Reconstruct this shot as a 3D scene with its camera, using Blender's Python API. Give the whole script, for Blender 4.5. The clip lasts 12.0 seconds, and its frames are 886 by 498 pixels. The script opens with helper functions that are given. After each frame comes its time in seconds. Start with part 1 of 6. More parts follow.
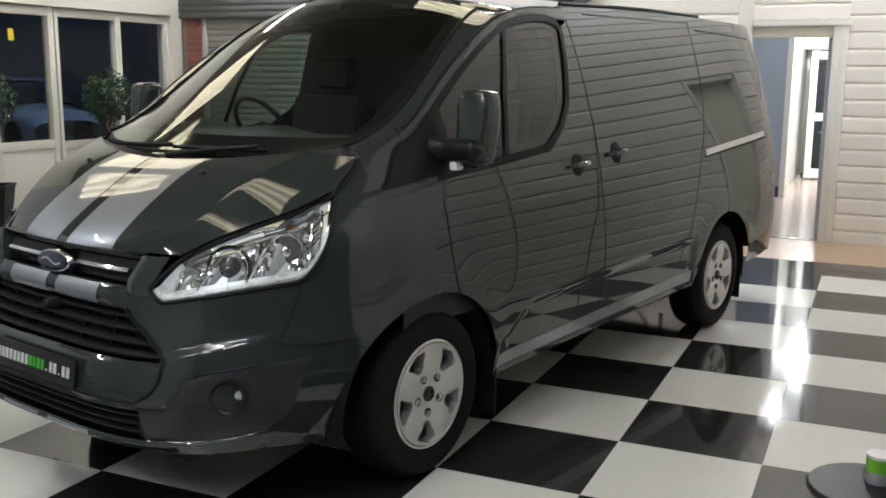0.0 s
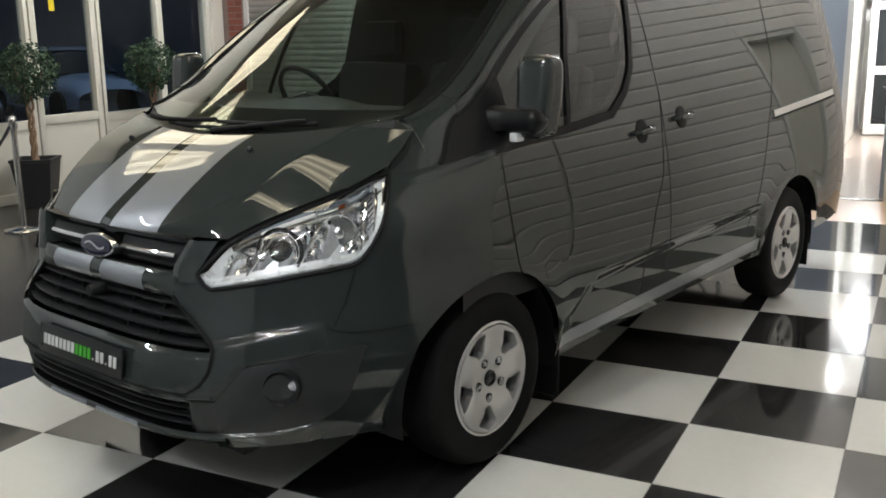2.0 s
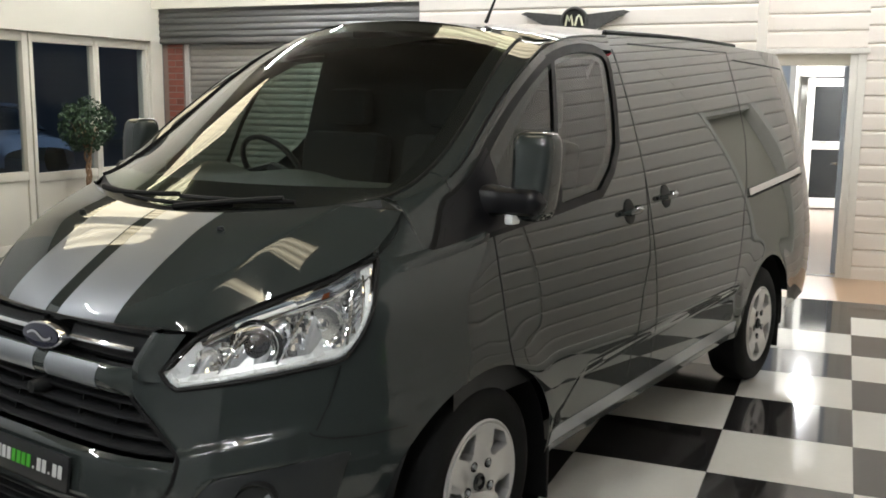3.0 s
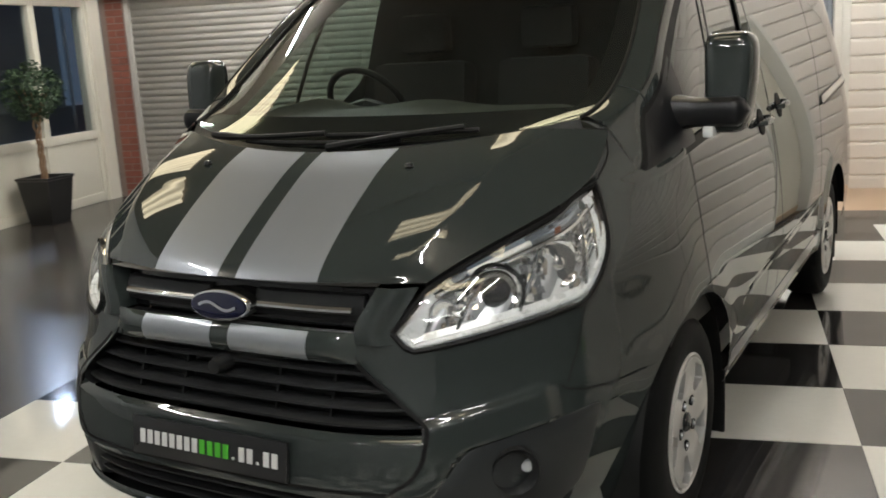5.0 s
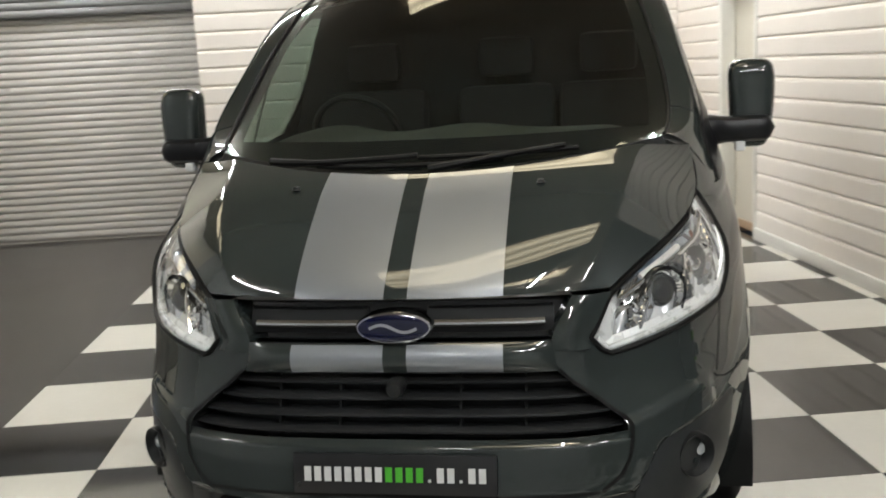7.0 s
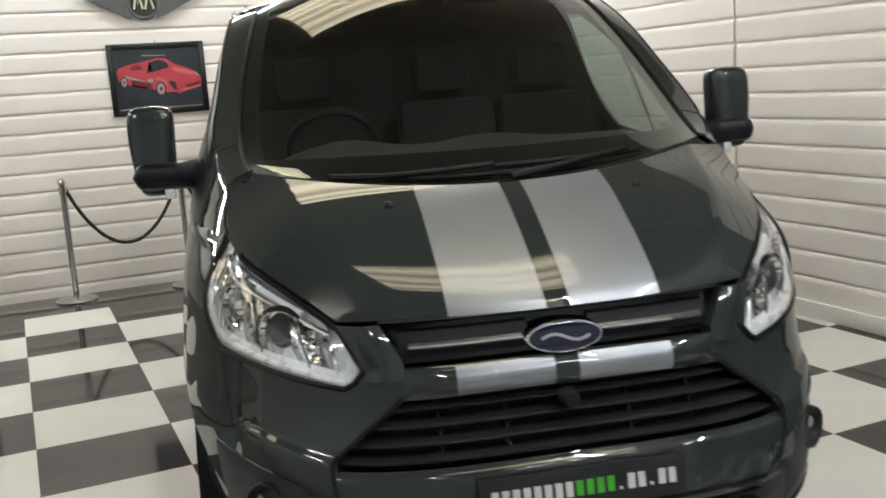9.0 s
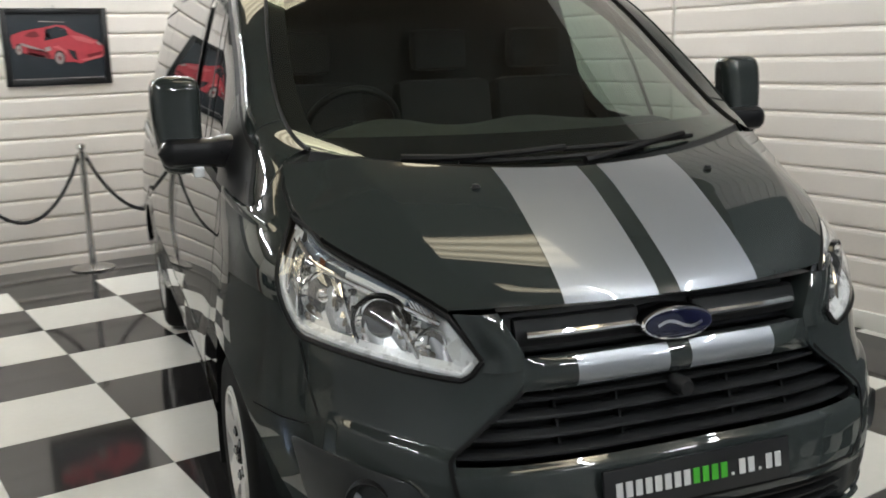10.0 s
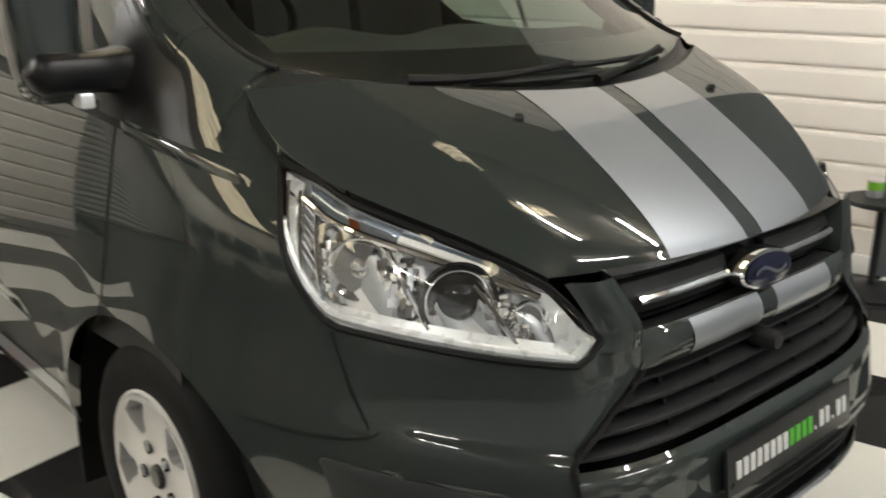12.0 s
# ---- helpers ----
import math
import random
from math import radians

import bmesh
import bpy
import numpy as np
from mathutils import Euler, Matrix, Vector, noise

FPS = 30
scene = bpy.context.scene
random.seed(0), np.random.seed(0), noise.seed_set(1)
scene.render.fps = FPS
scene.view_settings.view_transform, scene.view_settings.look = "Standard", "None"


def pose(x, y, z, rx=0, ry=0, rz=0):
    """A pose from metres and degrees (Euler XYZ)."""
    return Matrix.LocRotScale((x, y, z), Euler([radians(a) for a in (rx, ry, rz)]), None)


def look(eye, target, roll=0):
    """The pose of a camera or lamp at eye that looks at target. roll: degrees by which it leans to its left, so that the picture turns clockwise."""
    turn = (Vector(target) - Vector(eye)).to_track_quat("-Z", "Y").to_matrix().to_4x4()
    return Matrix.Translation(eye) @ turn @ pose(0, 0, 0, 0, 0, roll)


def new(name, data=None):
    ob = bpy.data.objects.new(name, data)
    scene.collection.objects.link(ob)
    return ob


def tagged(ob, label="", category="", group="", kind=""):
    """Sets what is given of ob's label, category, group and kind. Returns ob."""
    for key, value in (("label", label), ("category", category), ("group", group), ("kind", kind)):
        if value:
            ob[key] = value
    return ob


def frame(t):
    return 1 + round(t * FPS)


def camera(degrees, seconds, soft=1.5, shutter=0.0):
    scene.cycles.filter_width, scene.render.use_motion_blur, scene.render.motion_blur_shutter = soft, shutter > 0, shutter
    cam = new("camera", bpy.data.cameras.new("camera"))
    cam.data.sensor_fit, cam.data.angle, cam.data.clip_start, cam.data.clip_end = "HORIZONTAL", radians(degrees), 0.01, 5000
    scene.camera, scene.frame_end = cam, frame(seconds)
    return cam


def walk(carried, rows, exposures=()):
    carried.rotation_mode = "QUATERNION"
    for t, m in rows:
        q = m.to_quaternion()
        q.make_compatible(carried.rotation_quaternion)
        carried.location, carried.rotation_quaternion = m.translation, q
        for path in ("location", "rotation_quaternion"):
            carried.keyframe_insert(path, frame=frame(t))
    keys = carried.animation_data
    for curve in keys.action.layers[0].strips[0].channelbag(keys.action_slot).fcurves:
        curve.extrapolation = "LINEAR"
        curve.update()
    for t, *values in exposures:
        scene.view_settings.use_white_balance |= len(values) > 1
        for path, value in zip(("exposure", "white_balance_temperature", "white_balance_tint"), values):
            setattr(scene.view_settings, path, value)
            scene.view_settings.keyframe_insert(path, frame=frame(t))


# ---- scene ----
cam = camera(49.35, 12.0, soft=1.7, shutter=0.5)
# seconds, eye x y z, yaw to the left, pitch up, roll
PATH = [
    (0.0, 0.928, -3.364, 1.577, 24.15, -10.35, 0.47),
    (0.5, 0.927, -3.364, 1.584, 24.59, -10.71, 0.59),
    (1.0, 0.912, -3.368, 1.584, 25.22, -10.67, 0.65),
    (1.5, 0.872, -3.319, 1.588, 26.17, -10.87, 0.06),
    (2.0, 0.781, -3.195, 1.598, 26.74, -12.66, -0.86),
    (2.5, 0.612, -3.051, 1.629, 26.78, -11.66, 0.62),
    (2.7, 0.549, -3.079, 1.613, 25.27, -10.66, 1.39),
    (3.0, 0.465, -2.999, 1.627, 22.44, -8.98, 0.54),
    (3.5, 0.300, -2.953, 1.581, 25.06, -10.47, -0.94),
    (5.5, -0.821, -2.991, 1.533, 11.91, -12.29, -3.97),
    (6.0, -1.162, -2.993, 1.553, 7.26, -11.69, -4.05),
    (6.5, -1.491, -3.156, 1.554, 2.79, -12.05, -3.85),
    (6.7, -1.595, -3.213, 1.540, 0.96, -12.61, -3.36),
    (7.0, -1.745, -3.210, 1.551, -3.24, -10.76, -3.13),
    (9.0, -2.929, -2.819, 1.545, -23.63, -10.03, -3.88),
    (9.5, -3.166, -2.559, 1.559, -25.91, -10.95, -0.28),
    (9.7, -3.311, -2.526, 1.584, -29.12, -10.95, -0.41),
    (10.0, -3.463, -2.406, 1.562, -33.33, -11.49, -1.80),
    (10.5, -3.613, -2.227, 1.536, -38.89, -11.90, -2.35),
    (10.7, -3.633, -2.093, 1.526, -38.13, -15.41, -3.42),
    (11.0, -3.673, -1.918, 1.532, -39.37, -16.94, -3.04),
    (11.3, -3.724, -1.775, 1.555, -43.39, -16.59, -1.78),
    (11.5, -3.746, -1.599, 1.547, -46.55, -15.41, -1.31),
    (11.7, -3.758, -1.483, 1.525, -50.40, -15.30, -1.19),
    (12.0, -3.753, -1.353, 1.538, -55.86, -17.04, 0.44),
]


def eye_pose(x, y, z, yaw, pitch, roll):
    ahead = Vector((-math.sin(radians(yaw)) * math.cos(radians(pitch)), math.cos(radians(yaw)) * math.cos(radians(pitch)), math.sin(radians(pitch))))
    return look((x, y, z), Vector((x, y, z)) + ahead, roll)


walk(cam, [(row[0], eye_pose(*row[1:])) for row in PATH], ((0.0, -0.16, 6000, 10), (2.0, -0.06, 6100, 10), (2.5, 0.08, 6150, 10), (3.0, -0.01, 6250, 10), (3.5, -0.03, 6300, 10), (5.5, 0.05, 6500, 10), (6.0, 0.12, 6500, 10), (7.0, 0.13, 6350, 10), (9.0, 0.03, 6150, 10), (10.5, 0.15, 6050, 10), (11.0, 0.24, 6450, 10), (12.0, 0.42, 6600, 10)))


# ---- light ----
world = bpy.data.worlds.new("dusk")
world.use_nodes = True
world.node_tree.nodes["Background"].inputs["Color"].default_value = (0.20, 0.28, 0.42, 1)
world.node_tree.nodes["Background"].inputs["Strength"].default_value = 0.30
scene.world = world
scene.view_settings.exposure = 0.0


# ---- materials ----
def material(name, color, rough=0.5, metal=0.0, vary=0.12, scale=6.0, bump=0.0, bump_scale=80.0, coat=0.0, rough_vary=0.1, stretch=(1, 1, 1), island=0.0):
    m = bpy.data.materials.new(name)
    m.use_nodes = True
    nt = m.node_tree
    b = nt.nodes["Principled BSDF"]
    b.inputs["Metallic"].default_value = metal
    b.inputs["Coat Weight"].default_value = coat
    b.inputs["Coat Roughness"].default_value = 0.03
    tc = nt.nodes.new("ShaderNodeTexCoord")
    mp = nt.nodes.new("ShaderNodeMapping")
    mp.inputs["Scale"].default_value = stretch
    nt.links.new(tc.outputs["Object"], mp.inputs["Vector"])
    n1 = nt.nodes.new("ShaderNodeTexNoise")
    n1.inputs["Scale"].default_value = scale
    n1.inputs["Detail"].default_value = 6
    nt.links.new(mp.outputs["Vector"], n1.inputs["Vector"])
    n2 = nt.nodes.new("ShaderNodeTexNoise")
    n2.inputs["Scale"].default_value = bump_scale
    n2.inputs["Detail"].default_value = 4
    nt.links.new(mp.outputs["Vector"], n2.inputs["Vector"])
    ramp = nt.nodes.new("ShaderNodeMapRange")
    ramp.inputs["To Min"].default_value = 1 - vary
    ramp.inputs["To Max"].default_value = 1 + vary
    nt.links.new(n1.outputs["Fac"], ramp.inputs["Value"])
    fine = nt.nodes.new("ShaderNodeMapRange")
    fine.inputs["To Min"].default_value = 1 - vary * 0.5
    fine.inputs["To Max"].default_value = 1 + vary * 0.5
    nt.links.new(n2.outputs["Fac"], fine.inputs["Value"])
    mul = nt.nodes.new("ShaderNodeMath")
    mul.operation = "MULTIPLY"
    nt.links.new(ramp.outputs["Result"], mul.inputs[0])
    nt.links.new(fine.outputs["Result"], mul.inputs[1])
    last = mul.outputs["Value"]
    if island:
        info = nt.nodes.new("ShaderNodeObjectInfo")
        rr = nt.nodes.new("ShaderNodeMapRange")
        rr.inputs["To Min"].default_value = 1 - island
        rr.inputs["To Max"].default_value = 1 + island
        nt.links.new(info.outputs["Random"], rr.inputs["Value"])
        mu = nt.nodes.new("ShaderNodeMath")
        mu.operation = "MULTIPLY"
        nt.links.new(last, mu.inputs[0])
        nt.links.new(rr.outputs["Result"], mu.inputs[1])
        last = mu.outputs["Value"]
    vm = nt.nodes.new("ShaderNodeVectorMath")
    vm.operation = "SCALE"
    vm.inputs[0].default_value = color
    nt.links.new(last, vm.inputs["Scale"])
    nt.links.new(vm.outputs["Vector"], b.inputs["Base Color"])
    rg = nt.nodes.new("ShaderNodeMapRange")
    rg.inputs["To Min"].default_value = max(rough * (1 - rough_vary * 2), 0.0)
    rg.inputs["To Max"].default_value = min(rough * (1 + rough_vary * 2), 1.0)
    nt.links.new(n1.outputs["Fac"], rg.inputs["Value"])
    nt.links.new(rg.outputs["Result"], b.inputs["Roughness"])
    if bump:
        bp = nt.nodes.new("ShaderNodeBump")
        bp.inputs["Strength"].default_value = bump
        bp.inputs["Distance"].default_value = 0.002
        nt.links.new(n2.outputs["Fac"], bp.inputs["Height"])
        nt.links.new(bp.outputs["Normal"], b.inputs["Normal"])
    return m


def glowing(name, color, strength):
    m = bpy.data.materials.new(name)
    m.use_nodes = True
    b = m.node_tree.nodes["Principled BSDF"]
    b.inputs["Base Color"].default_value = (*color, 1)
    b.inputs["Emission Color"].default_value = (*color, 1)
    b.inputs["Emission Strength"].default_value = strength
    return m


def glass(name, color=(1, 1, 1), rough=0.0, ior=1.45, through_part=0.85):
    """Thin pane: clear with a mirror-like surface reflection."""
    m = bpy.data.materials.new(name)
    m.use_nodes = True
    nt = m.node_tree
    nt.nodes.remove(nt.nodes["Principled BSDF"])
    out = nt.nodes["Material Output"]
    tr = nt.nodes.new("ShaderNodeBsdfTransparent")
    tr.inputs["Color"].default_value = (*[c * through_part for c in color], 1)
    gl = nt.nodes.new("ShaderNodeBsdfGlossy")
    gl.inputs["Roughness"].default_value = rough
    gl.inputs["Color"].default_value = (1, 1, 1, 1)
    lw = nt.nodes.new("ShaderNodeLayerWeight")
    lw.inputs["Blend"].default_value = 0.5
    pw = nt.nodes.new("ShaderNodeMath")
    pw.operation = "POWER"
    nt.links.new(lw.outputs["Facing"], pw.inputs[0])
    pw.inputs[1].default_value = 5.0
    f0 = 2 * ((ior - 1) / (ior + 1)) ** 2
    fr = nt.nodes.new("ShaderNodeMath")
    fr.operation = "MULTIPLY_ADD"
    nt.links.new(pw.outputs["Value"], fr.inputs[0])
    fr.inputs[1].default_value = 1 - f0
    fr.inputs[2].default_value = f0
    mix = nt.nodes.new("ShaderNodeMixShader")
    nt.links.new(fr.outputs["Value"], mix.inputs["Fac"])
    nt.links.new(tr.outputs["BSDF"], mix.inputs[1])
    nt.links.new(gl.outputs["BSDF"], mix.inputs[2])
    nt.links.new(mix.outputs["Shader"], out.inputs["Surface"])
    return m


def flake_paint(name, color, flake, rough=0.32, metal=0.7):
    """Metallic car paint under a clear coat."""
    m = material(name, color, rough, metal, 0.10, 2.5, 0.0, 900.0, 1.0, 0.05)
    b = m.node_tree.nodes["Principled BSDF"]
    b.inputs["Coat Roughness"].default_value = 0.004
    b.inputs["Specular IOR Level"].default_value = 0.1 if metal else 0.0
    b.inputs["Coat IOR"].default_value = flake
    return m


PAINT = flake_paint("magnetic_grey_paint", (0.0232, 0.0282, 0.0270), 1.58, 0.45, 0.0)
SILVER = flake_paint("silver_vinyl", (0.27, 0.285, 0.31), 1.45, 0.38, 0.6)
BLACK_PLASTIC = material("black_plastic", (0.015, 0.0155, 0.016), 0.36, 0, 0.2, 8, 0.35, 600)
DARK_PLASTIC = material("dark_interior_plastic", (0.018, 0.019, 0.019), 0.6, 0, 0.2, 8, 0.3, 500)
GLOSS_BLACK = material("gloss_black", (0.012, 0.012, 0.013), 0.08, 0, 0.1, 8)
FOG_PLASTIC = material("dark_satin_plastic", (0.016, 0.018, 0.019), 0.38, 0, 0.15, 8, 0.2, 500)
RUBBER = material("tyre_rubber", (0.007, 0.007, 0.007), 0.7, 0, 0.2, 14, 0.3, 300)
SEAL = material("rubber_seal", (0.006, 0.006, 0.006), 0.55, 0, 0.1, 14)
for dull in (BLACK_PLASTIC, RUBBER, SEAL):
    dull.node_tree.nodes["Principled BSDF"].inputs["Specular IOR Level"].default_value = 0.15
CHROME = material("chrome", (0.80, 0.80, 0.80), 0.06, 1.0, 0.03, 10)
REFLECTOR = material("lamp_reflector", (0.90, 0.92, 0.93), 0.16, 0.35, 0.12, 40, 1.0, 70)
BROW = material("blue_grey_brow", (0.42, 0.48, 0.56), 0.10, 0.8, 0.1, 30)
LAMP_GREY = material("pale_lamp_bezel", (0.76, 0.78, 0.78), 0.28, 0.2, 0.1, 30)
DARK_CHROME = material("smoked_chrome", (0.64, 0.66, 0.68), 0.22, 0.5, 0.15, 40)
ALLOY = material("silver_alloy", (0.68, 0.67, 0.66), 0.33, 0.6, 0.06, 12)
LENS = glass("lamp_lens", (1, 1, 1), 0.0, 1.5, 0.93)
SCREEN_GLASS = glass("windscreen_glass", (0.80, 0.93, 0.85), 0.0, 1.42, 0.78)
SIDE_GLASS = glass("side_glass", (0.80, 0.94, 0.86), 0.0, 1.42, 0.42)
WINDOW_GLASS = glass("window_glass", (0.9, 0.95, 0.95), 0.0, 1.22, 0.9)
AMBER = material("amber_lens", (0.10, 0.025, 0.006), 0.15, 0, 0.05, 20)
BADGE_BLUE = material("badge_blue", (0.003, 0.0045, 0.028), 0.12, 0.2, 0.05, 20, coat=1.0)
PLATE_BLACK = material("plate_black", (0.012, 0.012, 0.013), 0.3, 0, 0.15, 20)
PLATE_WHITE = material("plate_white", (0.58, 0.58, 0.57), 0.4, 0, 0.04, 30)
PLATE_GREEN = material("plate_green", (0.06, 0.36, 0.025), 0.4, 0, 0.05, 30)
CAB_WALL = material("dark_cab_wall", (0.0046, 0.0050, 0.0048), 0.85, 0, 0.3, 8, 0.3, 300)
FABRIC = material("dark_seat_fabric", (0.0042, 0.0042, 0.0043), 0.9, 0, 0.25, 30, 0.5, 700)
WHITE_PLANK = material("white_plank", (0.80, 0.752, 0.705), 0.38, 0, 0.05, 3, 0.25, 60, island=0.03)
WHITE_PAINT = material("white_paint", (0.74, 0.73, 0.69), 0.5, 0, 0.05, 3, 0.15, 120)
CREAM_PAINT = material("cream_paint", (0.64, 0.61, 0.53), 0.55, 0, 0.06, 2, 0.15, 120)
GREY_WALL = material("grey_blue_wall", (0.36, 0.41, 0.48), 0.6, 0, 0.05, 3, 0.1, 100)
DARK_BLUE = material("dark_blue_skirting", (0.03, 0.05, 0.09), 0.5, 0, 0.1, 5)
BRICK = material("red_brick_pier", (0.20, 0.065, 0.045), 0.8, 0, 0.3, 12, 0.6, 60, island=0.15)
MORTAR = material("mortar", (0.20, 0.15, 0.13), 0.9, 0, 0.2, 30, 0.6, 120)
SHUTTER = material("pale_shutter_steel", (0.45, 0.43, 0.405), 0.42, 0.0, 0.06, 2, 0.1, 60, island=0.02)
SHUTTER_DARK = material("grey_shutter_steel", (0.16, 0.16, 0.16), 0.45, 0.2, 0.1, 3, 0.1, 60)
TILE_WHITE = material("white_floor_tile", (0.66, 0.65, 0.60), 0.07, 0, 0.07, 2.5, 0.02, 30, island=0.04)
TILE_BLACK = material("black_floor_tile", (0.020, 0.019, 0.019), 0.07, 0, 0.25, 2.5, 0.02, 30, island=0.12)
GROUT = material("tile_grout", (0.10, 0.10, 0.095), 0.8, 0, 0.2, 20)
DARK_FLOOR = material("dark_floor", (0.034, 0.030, 0.027), 0.22, 0, 0.25, 1.5, 0.05, 60)
WOOD_FLOOR = material("tan_wood_floor", (0.46, 0.32, 0.21), 0.28, 0, 0.03, 0.8, 0.0, 8, rough_vary=0.0, stretch=(6, 1, 1))
PALE_FLOOR = material("pale_pink_floor", (0.48, 0.39, 0.33), 0.2, 0, 0.04, 1.0, 0.0, 8, rough_vary=0.0, stretch=(6, 1, 1))
CEILING = material("dark_roof_sheet", (0.22, 0.190, 0.150), 0.7, 0, 0.15, 2, 0.1, 40)
STEEL = material("polished_steel", (0.62, 0.61, 0.60), 0.12, 1.0, 0.05, 20)
ROPE = material("black_rope", (0.012, 0.012, 0.013), 0.85, 0, 0.3, 60, 0.8, 300)
LEAF = material("leaf_green", (0.024, 0.054, 0.022), 0.5, 0, 0.45, 9)
BARK = material("twisted_bark", (0.24, 0.15, 0.09), 0.8, 0, 0.3, 14, 0.6, 90)
POT = material("black_planter", (0.014, 0.014, 0.015), 0.35, 0, 0.2, 6)
SOIL = material("potting_soil", (0.03, 0.02, 0.014), 0.95, 0, 0.3, 40, 0.8, 120)
TUBE = glowing("fluorescent_tube", (0.965, 0.972, 0.950), 245.0)
LAMP_BODY = material("white_lamp_body", (0.7, 0.7, 0.68), 0.4, 0, 0.05, 5)
ROOFLIGHT = glowing("warm_rooflight", (1.0, 0.87, 0.60), 5.6)
nt = ROOFLIGHT.node_tree
place = nt.nodes.new("ShaderNodeTexCoord")
ribs = nt.nodes.new("ShaderNodeTexWave")
ribs.bands_direction = "Y"
ribs.inputs["Scale"].default_value = 1.6
ribs.inputs["Distortion"].default_value = 0.6
span = nt.nodes.new("ShaderNodeMapRange")
span.inputs["To Min"].default_value = 1.9
span.inputs["To Max"].default_value = 5.2
nt.links.new(place.outputs["Object"], ribs.inputs["Vector"])
nt.links.new(ribs.outputs["Fac"], span.inputs["Value"])
nt.links.new(span.outputs["Result"], nt.nodes["Principled BSDF"].inputs["Emission Strength"])
BULB = glowing("corridor_bulb", (1.0, 0.98, 0.95), 200.0)
BULB_FAR = glowing("passage_fill_glow", (1.0, 0.99, 0.97), 1400.0)
# unseen walls: grey and near-dark tones chosen for what the van's paint reflects
GREY_UNSEEN = material("grey_unseen_wall", (0.45, 0.46, 0.46), 0.6, 0, 0.1, 2, 0.1, 60)
NEAR_WALL = material("dark_reflected_wall", (0.085, 0.09, 0.095), 0.6, 0, 0.1, 2, 0.1, 60)
PICTURE = material("picture_dark", (0.025, 0.030, 0.036), 0.25, 0, 0.25, 5)
PICTURE_RED = material("picture_red", (0.42, 0.045, 0.06), 0.3, 0, 0.2, 20)
PICTURE_PINK = material("picture_pale_red", (0.55, 0.13, 0.14), 0.3, 0, 0.2, 20)
PICTURE_DEEP = material("picture_deep_red", (0.16, 0.012, 0.018), 0.3, 0, 0.2, 20)
PICTURE_GREY = material("picture_grey", (0.33, 0.30, 0.29), 0.3, 0, 0.2, 20)
FRAME_BLACK = material("black_frame", (0.008, 0.008, 0.009), 0.3, 0, 0.2, 20)
EMBLEM = material("emblem_pewter", (0.10, 0.10, 0.098), 0.35, 0.6, 0.3, 30, 0.5, 120)
EMBLEM_DARK = material("emblem_dark", (0.02, 0.02, 0.02), 0.4, 0.2, 0.2, 30)
EMBLEM_PALE = material("emblem_pale", (0.60, 0.62, 0.45), 0.4, 0, 0.1, 30)
CAN_GREEN = material("can_green", (0.16, 0.42, 0.03), 0.35, 0, 0.08, 30)
CAN_GREY = material("can_grey", (0.33, 0.34, 0.36), 0.35, 0.3, 0.08, 30)
CAN_LID = material("can_lid", (0.62, 0.58, 0.58), 0.35, 0.1, 0.08, 30)
YELLOW = material("yellow_sticker", (0.72, 0.55, 0.02), 0.4, 0, 0.05, 30)
CAR_BODY = material("pale_car_paint", (0.38, 0.42, 0.50), 0.25, 0.1, 0.05, 5, coat=0.8)
CAR_GLASS = material("dark_car_glass", (0.01, 0.012, 0.014), 0.08, 0, 0.1, 5)
OUTER_WALL = material("outer_rendering", (0.16, 0.16, 0.17), 0.8, 0, 0.2, 2, 0.3, 60)
ASPHALT = material("asphalt", (0.05, 0.05, 0.052), 0.8, 0, 0.2, 4, 0.5, 200)


# ---- building helpers ----
def mesh_object(name, verts, faces, mat, parent=None, label="", smooth=False, mats=None, index=None):
    me = bpy.data.meshes.new(name)
    me.from_pydata([tuple(v) for v in verts], [], faces)
    for mm in (mats or [mat]):
        me.materials.append(mm)
    if index:
        me.polygons.foreach_set("material_index", index)
    if smooth:
        me.polygons.foreach_set("use_smooth", [True] * len(me.polygons))
    me.update()
    ob = new(name, me)
    if parent:
        ob.parent = parent
    if label:
        tagged(ob, label)
    return ob


def part(name, bm, mat, parent=None, label="", smooth=True, sharp=0.6):
    me = bpy.data.meshes.new(name)
    bmesh.ops.recalc_face_normals(bm, faces=bm.faces[:])
    for f in bm.faces:
        f.smooth = smooth
    if smooth:
        for e in bm.edges:
            if len(e.link_faces) == 2 and e.calc_face_angle(0) > sharp:
                e.smooth = False
    bm.to_mesh(me)
    bm.free()
    me.materials.append(mat)
    ob = new(name, me)
    if parent:
        ob.parent = parent
    if label:
        tagged(ob, label)
    return ob


def thing(name, place, label, category, group="", kind="", turn=0.0):
    ob = new(name)
    ob.matrix_basis = pose(*place, 0, 0, turn)
    return tagged(ob, label, category, group, kind)


def box(bm, lo, hi, bevel=0.0):
    lo, hi = Vector(lo), Vector(hi)
    c, s = (lo + hi) / 2, hi - lo
    r = bmesh.ops.create_cube(bm, size=1.0, matrix=Matrix.Translation(c) @ Matrix.Diagonal((*s, 1)))
    if bevel:
        edges = list({e for v in r["verts"] for e in v.link_edges})
        bmesh.ops.bevel(bm, geom=edges, offset=bevel, segments=2, profile=0.6, affect="EDGES")
    return bm


def boxed(name, lo, hi, mat, parent=None, label="", bevel=0.004):
    return part(name, box(bmesh.new(), lo, hi, bevel), mat, parent, label)


